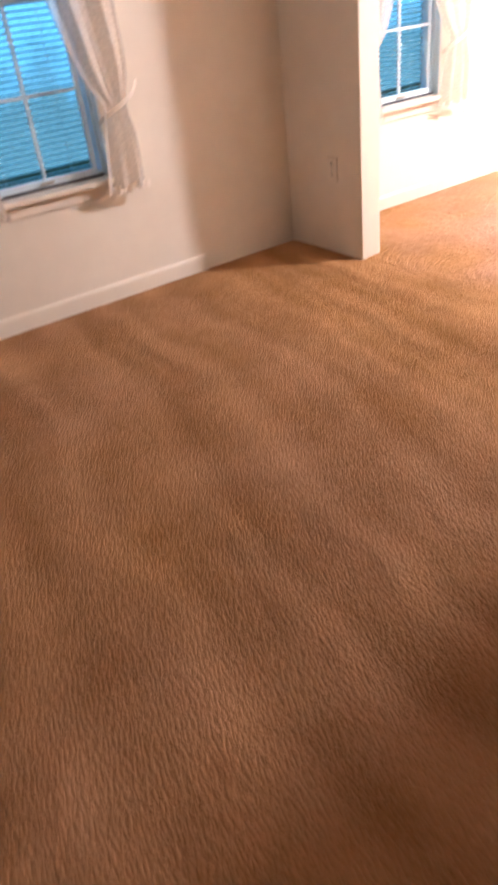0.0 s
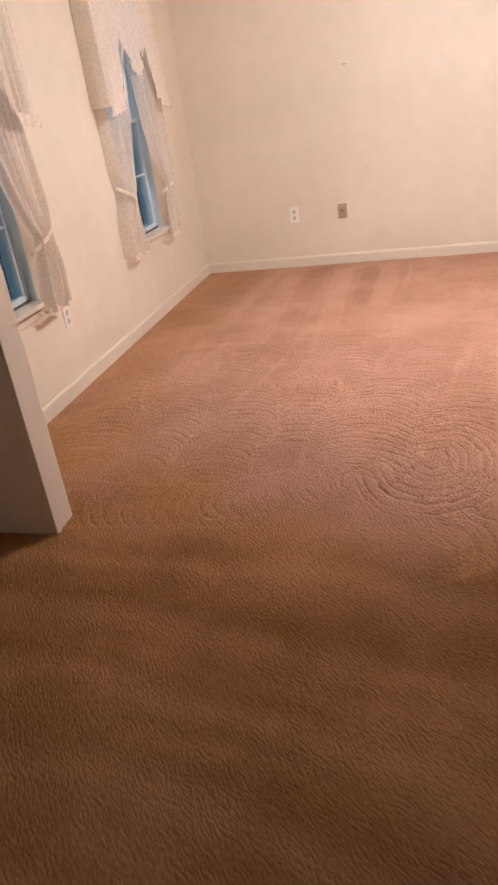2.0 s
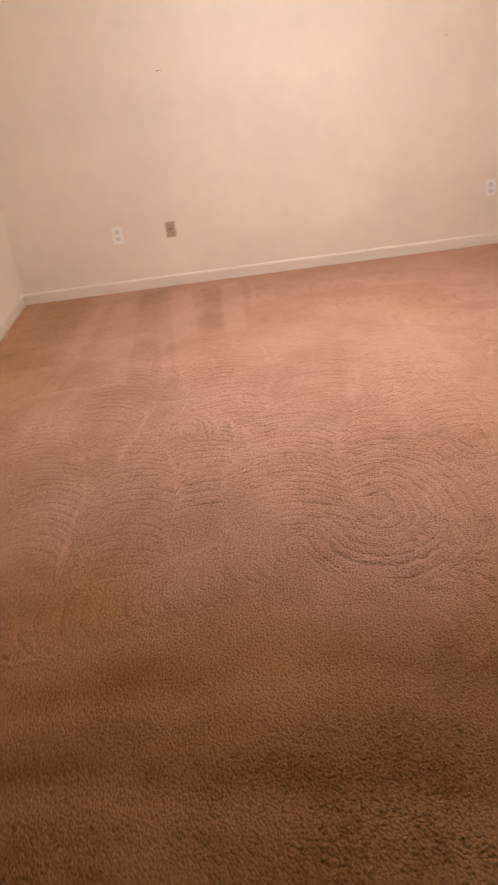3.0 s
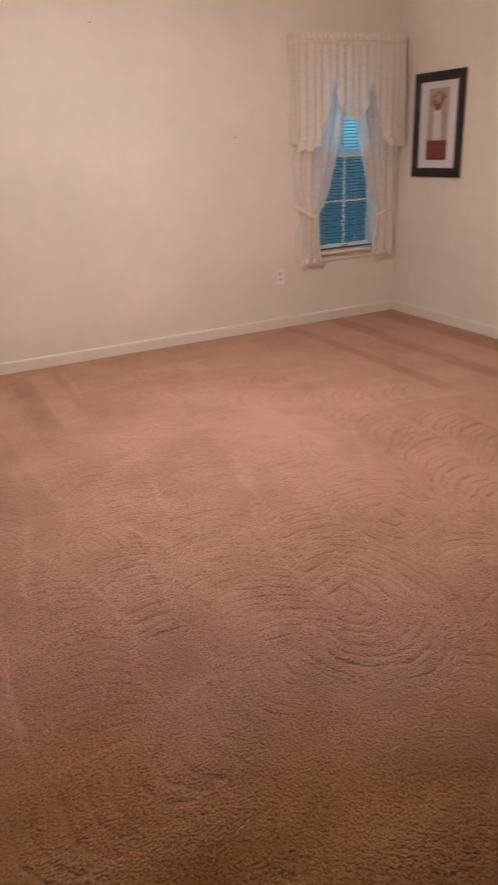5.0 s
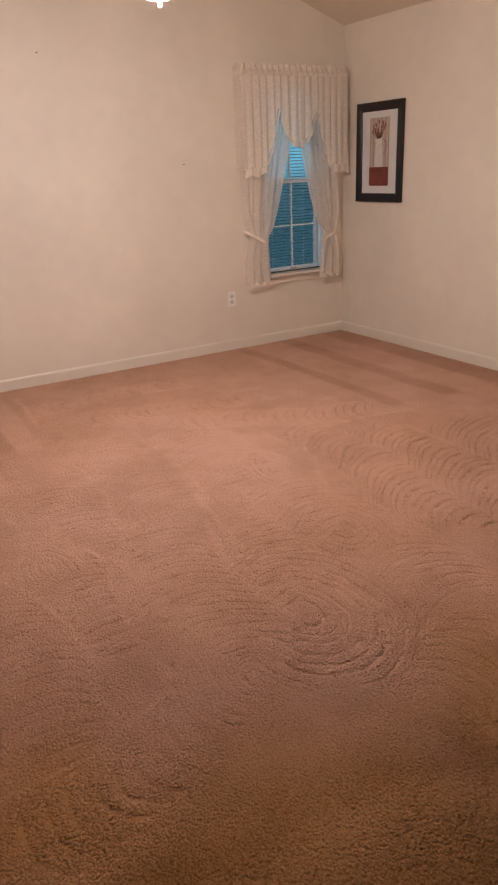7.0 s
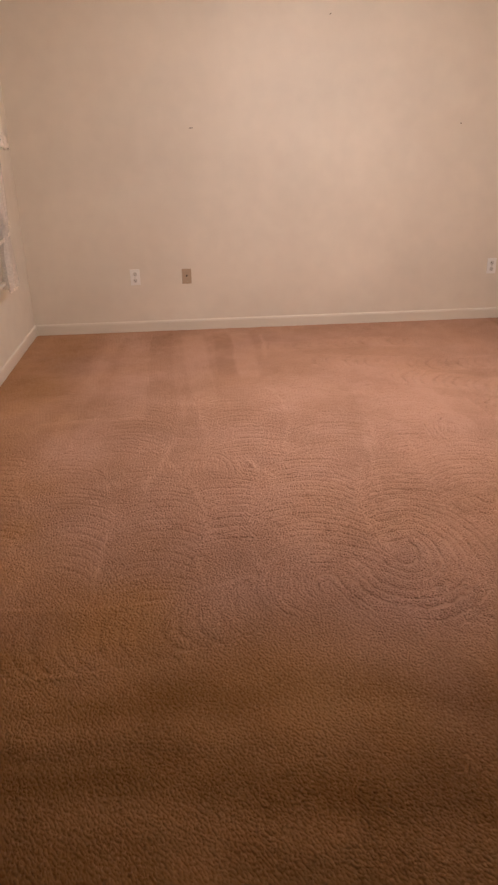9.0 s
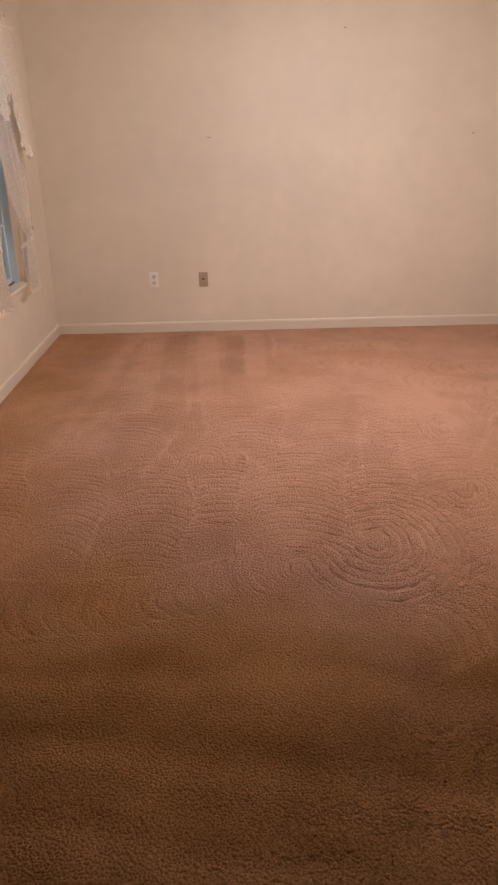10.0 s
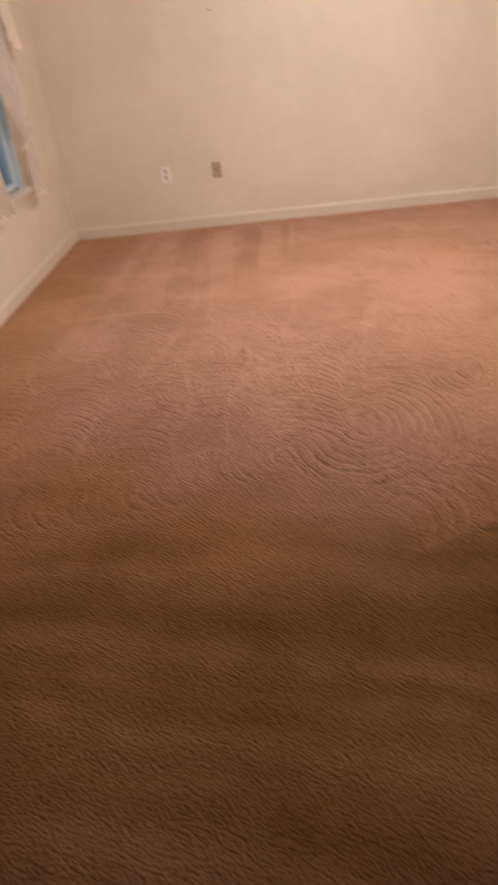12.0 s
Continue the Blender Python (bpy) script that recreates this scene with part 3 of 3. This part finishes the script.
# ---------------------------------------------------------------- windows
def window(name, at, turn):
    """A double-hung window in a plaster opening: local x runs along the wall, -y into the room, 0 at the opening's centre on the wall's face."""
    w = thing(name, "white double-hung window with white grilles and a wooden sill", "window", at, turn, kind="structure")
    zs, zh, zm = SILL, HEAD, 1.30
    bm = bmesh.new()
    for s in (-1, 1):
        box(bm, s * HALF, s * (HALF - 0.022), 0.045, 0.125, zs + 0.012, zh)
        box(bm, s * (HALF - 0.001), s * (HALF - 0.008), 0.002, 0.045, zs + 0.012, zh)
    box(bm, -HALF, HALF, 0.045, 0.125, zh - 0.025, zh - 0.001)
    box(bm, -HALF, HALF, 0.05, 0.125, zs + 0.012, zs + 0.03)
    part("window_frame", bm, VINYL, w)
    bm = box(bmesh.new(), -HALF - 0.025, HALF + 0.025, -0.055, 0.05, zs - 0.012, zs + 0.012, bevel=0.005)
    part("window_sill", bm, TRIM, w, "painted wooden sill")
    bm = box(bmesh.new(), -HALF - 0.012, HALF + 0.012, -0.014, -0.001, zs - 0.070, zs - 0.012, bevel=0.003)
    part("apron", bm, TRIM, w)
    sw = 0.255
    for z0, z1, dy, tall in ((zs + 0.024, zm + 0.012, 0.035, 0.030), (zm - 0.012, zh - 0.03, 0.065, 0.034)):
        bm = bmesh.new()
        for s in (-1, 1):
            box(bm, s * sw, s * (sw - 0.018), dy, dy + 0.024, z0, z1, bevel=0.003)
        box(bm, -sw, sw, dy - 0.004, dy + 0.026, z0, z0 + tall, bevel=0.004)
        box(bm, -sw, sw, dy - 0.004, dy + 0.026, z1 - 0.026, z1, bevel=0.004)
        sash = part("sash", bm, VINYL, w)
        zc = (z0 + tall + z1 - 0.026) / 2
        part("muntin", boxed(-0.007, 0.007, dy + 0.002, dy + 0.016, z0 + tall, z1 - 0.026, bevel=0.002), VINYL, sash)
        part("muntin", boxed(-sw + 0.018, sw - 0.018, dy + 0.003, dy + 0.015, zc - 0.007, zc + 0.007, bevel=0.002), VINYL, sash)
        pane = part("pane", boxed(-sw + 0.012, sw - 0.012, dy + 0.017, dy + 0.021, z0 + 0.02, z1 - 0.02), GLASS, sash)
        pane.visible_shadow = False
    part("insect_screen", boxed(-HALF + 0.024, HALF - 0.024, 0.1265, 0.1275, zs + 0.03, zm), SCREEN, w, "dark insect screen outside the lower sash")
    # thin dark strip between the lower sash and the sill
    part("sill_strip", boxed(-HALF + 0.022, HALF - 0.022, 0.026, 0.049, zs + 0.0125, zs + 0.023, bevel=0.002), DARK_STRIP, w, "thin dark strip below the sash")
    bm = box(bmesh.new(), -0.03, 0.03, 0.012, 0.034, zs + 0.034, zs + 0.044, bevel=0.003)
    part("sash_lift", bm, NICKEL, w, "small dark metal sash lift")
    return w


def blind(at, turn):
    """A horizontal slat blind that fills the opening behind the sashes."""
    b = thing("window_blind", "blue-grey slatted blind let down behind the sashes", "blind", at, turn, group="window blinds")
    part("headrail", boxed(-HALF + 0.026, HALF - 0.026, 0.10, 0.122, HEAD - 0.055, HEAD - 0.028), SLAT, b)
    me = None
    z, k = SILL + 0.06, 0
    while z < HEAD - 0.065:
        if me is None:
            bm = bmesh.new()
            up = [bm.verts.new((u, d, h)) for u, d, h in ((-HALF + 0.026, 0.100, 0.0015), (HALF - 0.026, 0.100, 0.0015), (HALF - 0.026, 0.110, 0.0012),
                  (-HALF + 0.026, 0.110, 0.0012), (HALF - 0.026, 0.120, -0.0060), (-HALF + 0.026, 0.120, -0.0060))]
            bm.faces.new((up[0], up[1], up[2], up[3]))
            bm.faces.new((up[3], up[2], up[4], up[5]))
            bmesh.ops.solidify(bm, geom=list(bm.faces), thickness=0.0012)
            me = mesh_of("slat", bm, SLAT)
        ob = new("slat", me)
        ob.parent, ob.location = b, (0, 0, z)
        z, k = z + 0.0245, k + 1
    part("bottom_rail", boxed(-HALF + 0.026, HALF - 0.026, 0.102, 0.118, SILL + 0.034, SILL + 0.046, bevel=0.002), SLAT, b)
    part("cord", boxed(-0.162, -0.160, 0.098, 0.0995, SILL + 0.046, HEAD - 0.03), VINYL, b)
    part("cord", boxed(0.160, 0.162, 0.098, 0.0995, SILL + 0.046, HEAD - 0.03), VINYL, b)
    return b


def cloth(us, rows, point):
    """A cloth sheet: point(s, t) gives its place for s across and t down, both 0 to 1."""
    bm = bmesh.new()
    grid = [[bm.verts.new(point(i / us, j / rows)) for i in range(us + 1)] for j in range(rows + 1)]
    for j in range(rows):
        for i in range(us):
            bm.faces.new((grid[j][i], grid[j][i + 1], grid[j + 1][i + 1], grid[j + 1][i]))
    return bm


ROD_Z, SPAN = 2.075, 0.50


def valance_foot(u):
    """The height of the valance's lower edge, u from -1 to 1 across."""
    a = abs(u)
    if a > 0.64:
        return 1.405 + 0.008 * math.sin(a * 30)
    if a > 0.36:
        return 1.41 + 0.435 * ((0.64 - a) / 0.28) ** 1.5
    return 1.585 + 0.26 * (a / 0.36) ** 2.6


def curtain(at, turn, seed):
    c = thing("curtain", "cream lace tieback curtain with a ruffled swag valance", "curtain", at, turn, group="lace curtains")
    r = random.Random(seed)
    ph = [r.uniform(0, 6.3) for _ in range(6)]
    bm = bmesh.new()
    ends = [(0.016 - SPAN, -0.002), (0.016 - SPAN, -0.080), (SPAN - 0.016, -0.080), (SPAN - 0.016, -0.002)]
    for (x0, y0), (x1, y1) in zip(ends, ends[1:]):
        box(bm, min(x0, x1) - 0.004, max(x0, x1) + 0.004, min(y0, y1) - 0.004, max(y0, y1) + 0.004, ROD_Z - 0.012, ROD_Z + 0.012)
    part("rod", bm, BRASS, c, "flat metal curtain rod")

    def folds(u, t, n, amp):
        slow = 0.9 * math.sin(2.3 * u + ph[5]) + 0.6 * math.sin(5.1 * u + ph[3])
        return amp * (math.sin(n * u + ph[0] + slow + 0.8 * t) + 0.6 * math.sin(n * 0.61 * u + ph[1] - slow - 0.7 * t) + 0.35 * math.sin(n * 2.1 * u + ph[2] + 2 * t))

    def returned(u, d):
        """Bends the ends of the cloth back to the wall; u runs from -1 to 1, with 0.07 beyond on each side."""
        if abs(u) <= 1:
            return u * SPAN, d
        k = (abs(u) - 1) / 0.16
        return math.copysign(SPAN, u), d * (1 - k) - 0.004 * k

    def sheet(s, t):
        u = -1.16 + 2.32 * s
        foot = valance_foot(max(-1, min(1, u)))
        z = ROD_Z + 0.016 - (ROD_Z + 0.016 - foot) * t
        d = -0.114 + (0.75 + 0.35 * math.sin(3.7 * u + ph[4])) * folds(u, t, 47, 0.005 + 0.009 * t) - 0.020 * t
        x, d = returned(u, d)
        return x + 0.006 * t * math.sin(30 * u + ph[3]), d, z

    valance = part("valance", cloth(150, 26, sheet), LACE, c, "cream lace swag valance with pointed middle", smooth=True)

    def header(s, t):
        u = -1.16 + 2.32 * s
        z = ROD_Z + 0.012 + (0.045 + 0.008 * math.sin(41 * u + ph[4])) * t
        x, d = returned(u, -0.110 + folds(u, t, 62, 0.007) * (0.3 + t))
        return x, d, z

    part("header_ruffle", cloth(200, 5, header), LACE, valance, "gathered ruffle above the rod", smooth=True)

    def pocket(s, t):
        u = -1.16 + 2.32 * s
        x, d = returned(u, -0.118 - 0.006 * math.sin(math.pi * t) + folds(u, 0, 62, 0.002))
        return x, d, ROD_Z + 0.016 - 0.032 * t

    part("rod_pocket", cloth(160, 5, pocket), POCKET, valance, "smooth stitched rod pocket", smooth=True)

    def hem(s, t):
        u = -1.0 + 2.0 * s
        z = valance_foot(u) + 0.012 - (0.045 + 0.020 * ease(np.array((abs(u) - 0.6) / 0.2)).item()) * t
        return u * SPAN, -0.140 + folds(u, 1, 44, 0.006) * (0.4 + t) - 0.004, z

    part("hem_ruffle", cloth(200, 4, hem), LACE, valance, "gathered lace ruffle along the edge", smooth=True)

    tie_z = 0.90
    for side in (-1, 1):
        def inner(z):
            """Where the panel's inner edge hangs, from the window's middle."""
            if z > tie_z:
                k = (z - tie_z) / (ROD_Z - tie_z)
                return 0.292 - 0.307 * k ** 0.55
            return 0.292 - 0.052 * (tie_z - z) / (tie_z - 0.52)

        def outer(z):
            return 0.462 - 0.045 * math.exp(-((z - tie_z + 0.03) / 0.10) ** 2)

        def hang(s, t):
            z = ROD_Z - (ROD_Z - 0.525) * t
            near, far = inner(z), outer(z)
            pinch = math.exp(-((z - tie_z) / 0.13) ** 2)
            u = near + (far - near) * s
            deep = 0.012 + 0.016 * t
            d = -0.078 + deep * math.sin(17 * s + ph[4] + side + 1.3 * math.sin(3 * t + ph[2])) * (1 - 0.55 * pinch) \
                + 0.5 * deep * math.sin(31 * s + ph[5] - 1.8 * t) + 0.004 * math.sin(57 * s + 5 * t) - 0.012 * pinch
            if s > 0.9:
                d = d * (1 - (s - 0.9) / 0.1) - 0.006
            return side * (u + 0.006 * math.sin(9 * t + ph[3])), min(d, -0.006), z + 0.004 * math.sin(11 * s + ph[1]) * t

        panel = part("panel", cloth(64, 60, hang), SHEER, c, "sheer cream lace panel tied back to the side", smooth=True)

        def band(s, t):
            a = math.pi * (-0.12 + 1.12 * s)
            u = 0.372 - 0.100 * math.cos(a) + (0.012 if s > 0.9 else 0)
            d = -0.045 - 0.072 * math.sin(max(0, min(math.pi, a)))
            return side * u, d, tie_z - 0.115 + 0.17 * s + 0.024 * (t - 0.5)

        part("tieback", cloth(30, 4, band), LACE, panel, "lace tieback band", smooth=True)
        part("hem_ruffle", cloth(50, 4, lambda s, t, side=side: (side * (0.238 + 0.222 * s + 0.004 * math.sin(40 * s)),
             -0.086 + 0.006 * math.sin(21 * s + ph[2]) + 0.003 * math.sin(47 * s), 0.540 - 0.035 * t + 0.003 * math.sin(12 * s))), LACE, panel, smooth=True)
    return c


for i, cy in enumerate(WEST_WINDOWS):
    window("window_%d" % (i + 1), (0, cy, 0), 90)
    blind((0, cy, 0), 90)
    curtain((0, cy, 0), 90, 11 + i)
window("window_4", (NORTH_WINDOW, 0, 0), 0)
blind((NORTH_WINDOW, 0, 0), 0)
curtain((NORTH_WINDOW - 0.04, 0, 0), 0, 21)


# ---------------------------------------------------------------- ceiling lamp
def ceiling_lamp():
    lamp = thing("ceiling_light", "lit ceiling light with frosted glass bowl hanging from the ridge", "ceiling light", (LAMP[0], LAMP[1], LAMP_TOP))
    part("canopy", lathe(bmesh.new(), [(0.0, 0.03), (0.065, 0.03), (0.06, -0.05), (0.02, -0.075), (0.0, -0.076)]), NICKEL, lamp, smooth=True)
    foot = LAMP[2] - LAMP_TOP
    part("rod", lathe(bmesh.new(), [(0.0, -0.05), (0.011, -0.05), (0.011, foot + 0.13), (0.0, foot + 0.13)], steps=16), NICKEL, lamp, smooth=True)
    # unseen opaque cap, added to keep the bowl's glow off the ceiling
    part("blocking_pan", lathe(bmesh.new(), [(0.0, foot + 0.153), (0.06, foot + 0.148), (0.150, foot + 0.128), (0.153, foot + 0.120), (0.0, foot + 0.120)]), NICKEL, lamp, smooth=True)
    bowl = [(0.0, 0.0)] + [(0.152 * math.sin(a), 0.118 * (1 - math.cos(a))) for a in [math.pi / 2 * k / 12 for k in range(1, 13)]]
    part("bowl", lathe(bmesh.new(), [(r, foot + z) for r, z in bowl]), FROST, lamp, "glowing frosted glass bowl", smooth=True)
    part("finial", lathe(bmesh.new(), [(0.0, foot + 0.004), (0.012, foot - 0.002), (0.008, foot - 0.012), (0.011, foot - 0.020), (0.0, foot - 0.030)], steps=14), PLATE, lamp, "small white finial", smooth=True)


ceiling_lamp()


# ---------------------------------------------------------------- plates, nails, vent
def outlet(at, turn, plate=None, label="white double socket outlet plate on the cream wall"):
    plate = plate or PLATE
    o = thing("wall_outlet", label, "outlet", at, turn, group="wall outlets")
    part("cover_plate", boxed(-0.037, 0.037, -0.006, -0.0005, -0.060, 0.060, bevel=0.003), plate, o)
    for z in (-0.024, 0.024):
        bm = bmesh.new()
        bmesh.ops.create_cone(bm, cap_ends=True, segments=20, radius1=0.017, radius2=0.0165, depth=0.004, matrix=pose(0, -0.007, z, 90))
        socket = part("socket", bm, SOCKET if plate is PLATE else plate, o)
        for x, h in ((-0.0065, 0.009), (0.0065, 0.007)):
            part("slot", boxed(x - 0.0014, x + 0.0014, -0.0096, -0.0088, z - h / 2 + 0.003, z + h / 2 + 0.003), DARK, socket)
        part("slot", boxed(-0.0025, 0.0025, -0.0096, -0.0088, z - 0.0105, z - 0.0055), DARK, socket)
    bm = bmesh.new()
    bmesh.ops.create_cone(bm, cap_ends=True, segments=12, radius1=0.0035, radius2=0.003, depth=0.002, matrix=pose(0, -0.0066, 0, 90))
    part("screw", bm, NICKEL, o)
    return o


outlet((0.806, 0, 0.421), 0)
outlet((3.630, 0, 0.417), 0)
outlet((0, -2.545, 0.415), 90)
outlet((0.364, STUB_S, 0.425), 0, PAINT, "double socket outlet plate painted over in cream")

cable = thing("cable_plate", "almond coloured cable socket plate on the cream wall", "cable plate", (1.201, 0, 0.417), 0)
part("cover_plate", boxed(-0.036, 0.036, -0.006, -0.0005, -0.057, 0.057, bevel=0.003), ALMOND, cable)
bm = bmesh.new()
bmesh.ops.create_cone(bm, cap_ends=True, segments=16, radius1=0.0075, radius2=0.0065, depth=0.010, matrix=pose(0, -0.010, 0.004, 90))
part("cable_socket", bm, DARK, cable, "dark threaded cable socket")
for z in (-0.042, 0.042):
    bm = bmesh.new()
    bmesh.ops.create_cone(bm, cap_ends=True, segments=10, radius1=0.0032, radius2=0.0028, depth=0.002, matrix=pose(0, -0.0066, z, 90))
    part("screw", bm, NICKEL, cable)


def nail(x, z, wide):
    n = thing("nail", "small dark picture nail still stuck in the wall", "nail", (x, 0, z), 0, group="nails in the wall")
    bm = bmesh.new()
    bmesh.ops.create_cone(bm, cap_ends=True, segments=8, radius1=0.003, radius2=0.003, depth=0.02, matrix=pose(0, -0.010, 0, 90))
    part("shank", bm, NAIL, n)
    part("hook", boxed(-wide / 2, wide / 2, -0.012, -0.002, -0.002, 0.002, bevel=0.001), NAIL, n)


nail(1.285, 1.461, 0.026)
nail(3.270, 1.460, 0.010)
nail(2.277, 2.160, 0.012)

# Air vent on the slope of the ceiling, over the picture wall's side
slope = math.atan2(RIDGE - EAVE, WIDE / 2)
vent = thing("ceiling_vent", "cream metal ceiling air vent with one dark open half", "air vent", (0, 0, 0))
vx, vy = 4.30, -0.375
vent.matrix_basis = Matrix.Translation((vx, vy, EAVE + (WIDE - vx) * (RIDGE - EAVE) / (WIDE / 2) - 0.003)) @ pose(0, 0, 0, 0, math.degrees(slope), 0)
bm = bmesh.new()
for a in ((-0.17, 0.17, -0.085, -0.068), (-0.17, 0.17, 0.068, 0.085), (-0.17, -0.153, -0.068, 0.068), (0.153, 0.17, -0.068, 0.068), (-0.008, 0.008, -0.068, 0.068)):
    box(bm, *a, -0.008, 0.0)
part("frame", bm, METAL, vent)
part("duct", boxed(-0.153, -0.008, -0.068, 0.068, -0.004, -0.001), DARK, vent, "dark open duct")
part("backing", boxed(0.008, 0.153, -0.068, 0.068, -0.004, -0.001), METAL, vent)
for k in range(6):
    y = -0.055 + 0.022 * k
    part("slat", boxed(0.01, 0.151, y - 0.007, y + 0.006, -0.0075, -0.005), METAL, vent)


# ---------------------------------------------------------------- framed print
def framed_print():
    f = thing("framed_print", "still life print of a flower pitcher in a wide dark frame", "picture", (WIDE, -0.470, 1.488), -90)
    w, h, rim = 0.268, 0.368, 0.066
    bm = bmesh.new()
    profile = ((0.0, -0.002), (0.0, -0.023), (0.004, -0.028), (0.012, -0.030), (0.046, -0.027), (0.050, -0.024), (0.060, -0.022), (rim, -0.016), (rim, -0.002))
    rings = [[bm.verts.new((a * (w - d), y, b * (h - d))) for a, b in ((-1, -1), (1, -1), (1, 1), (-1, 1))] for d, y in profile]
    for p, q in zip(rings, rings[1:] + rings[:1]):
        for k in range(4):
            bm.faces.new((p[k], p[(k + 1) % 4], q[(k + 1) % 4], q[k]))
    part("frame", bm, ESPRESSO, f, "wide espresso-stained wooden frame")
    part("mat", boxed(-w + rim, w - rim, -0.012, -0.006, -h + rim, h - rim), MAT_BOARD, f, "white mat board")
    art = part("print", boxed(-0.112, 0.112, -0.0135, -0.0122, -0.245, 0.255), PRINT_BACK, f, "printed still life")
    for k in range(5):
        u = -0.098 + 0.045 * k
        part("stripe", boxed(u, u + 0.020, -0.0142, -0.0136, -0.105, 0.255), PRINT_STRIPE, art)
    part("red_table", boxed(-0.112, 0.112, -0.0146, -0.0137, -0.245, -0.105), PRINT_RED, art)
    bm = bmesh.new()
    prism(bm, [(-0.052, -0.105), (0.044, -0.105), (0.040, 0.02), (0.032, 0.075), (0.038, 0.105), (-0.052, 0.100), (-0.040, 0.07), (-0.048, 0.0)], "y", -0.0156, -0.0148)
    pitcher = part("pitcher", bm, PRINT_WHITE, art)
    bm = bmesh.new()
    ring = [(0.040 + 0.045 * math.sin(a), 0.045 + 0.055 * math.cos(a)) for a in [math.pi * k / 10 for k in range(11)]]
    inner = [(0.040 + 0.040 * math.sin(a), 0.045 + 0.050 * math.cos(a)) for a in [math.pi * k / 10 for k in range(11)]]
    for k in range(10):
        prism(bm, [ring[k], ring[k + 1], inner[k + 1], inner[k]], "y", -0.0156, -0.0148)
    part("pitcher_handle", bm, PRINT_BLOOM, art)
    r = random.Random(5)
    for k in range(22):
        reach, lean = r.uniform(0.030, 0.125), r.uniform(-1.0, 0.9)
        u, z, s = -0.006 + reach * math.sin(lean), 0.104 + reach * math.cos(lean), r.uniform(0.011, 0.017)
        bm = bmesh.new()
        prism(bm, [(-0.006 + 0.02 * math.sin(lean), 0.104), (-0.0035 + 0.02 * math.sin(lean), 0.104), (u + 0.001, z), (u - 0.001, z)], "y", -0.0158, -0.0150)
        part("stem", bm, PRINT_RED, art)
        bm = bmesh.new()
        prism(bm, [(u + s * 0.62 * math.cos(a + k), z + s * (1 + 0.2 * math.cos(3 * a)) * math.sin(a + k)) for a in [2 * math.pi * q / 9 for q in range(9)]], "y", -0.0170 - 0.00004 * k, -0.0160)
        part("bloom", bm, PRINT_BLOOM, art)
    for z0, z1 in ((-0.128, -0.112), (-0.232, -0.140)):
        part("table_panel", boxed(-0.105, 0.105, -0.0152, -0.0147, z0, z1), PRINT_TABLE, art)
    pane = part("glazing", boxed(-w + rim, w - rim, -0.0200, -0.0186, -h + rim, h - rim), CLEAR, f)
    pane.visible_shadow = False


framed_print()
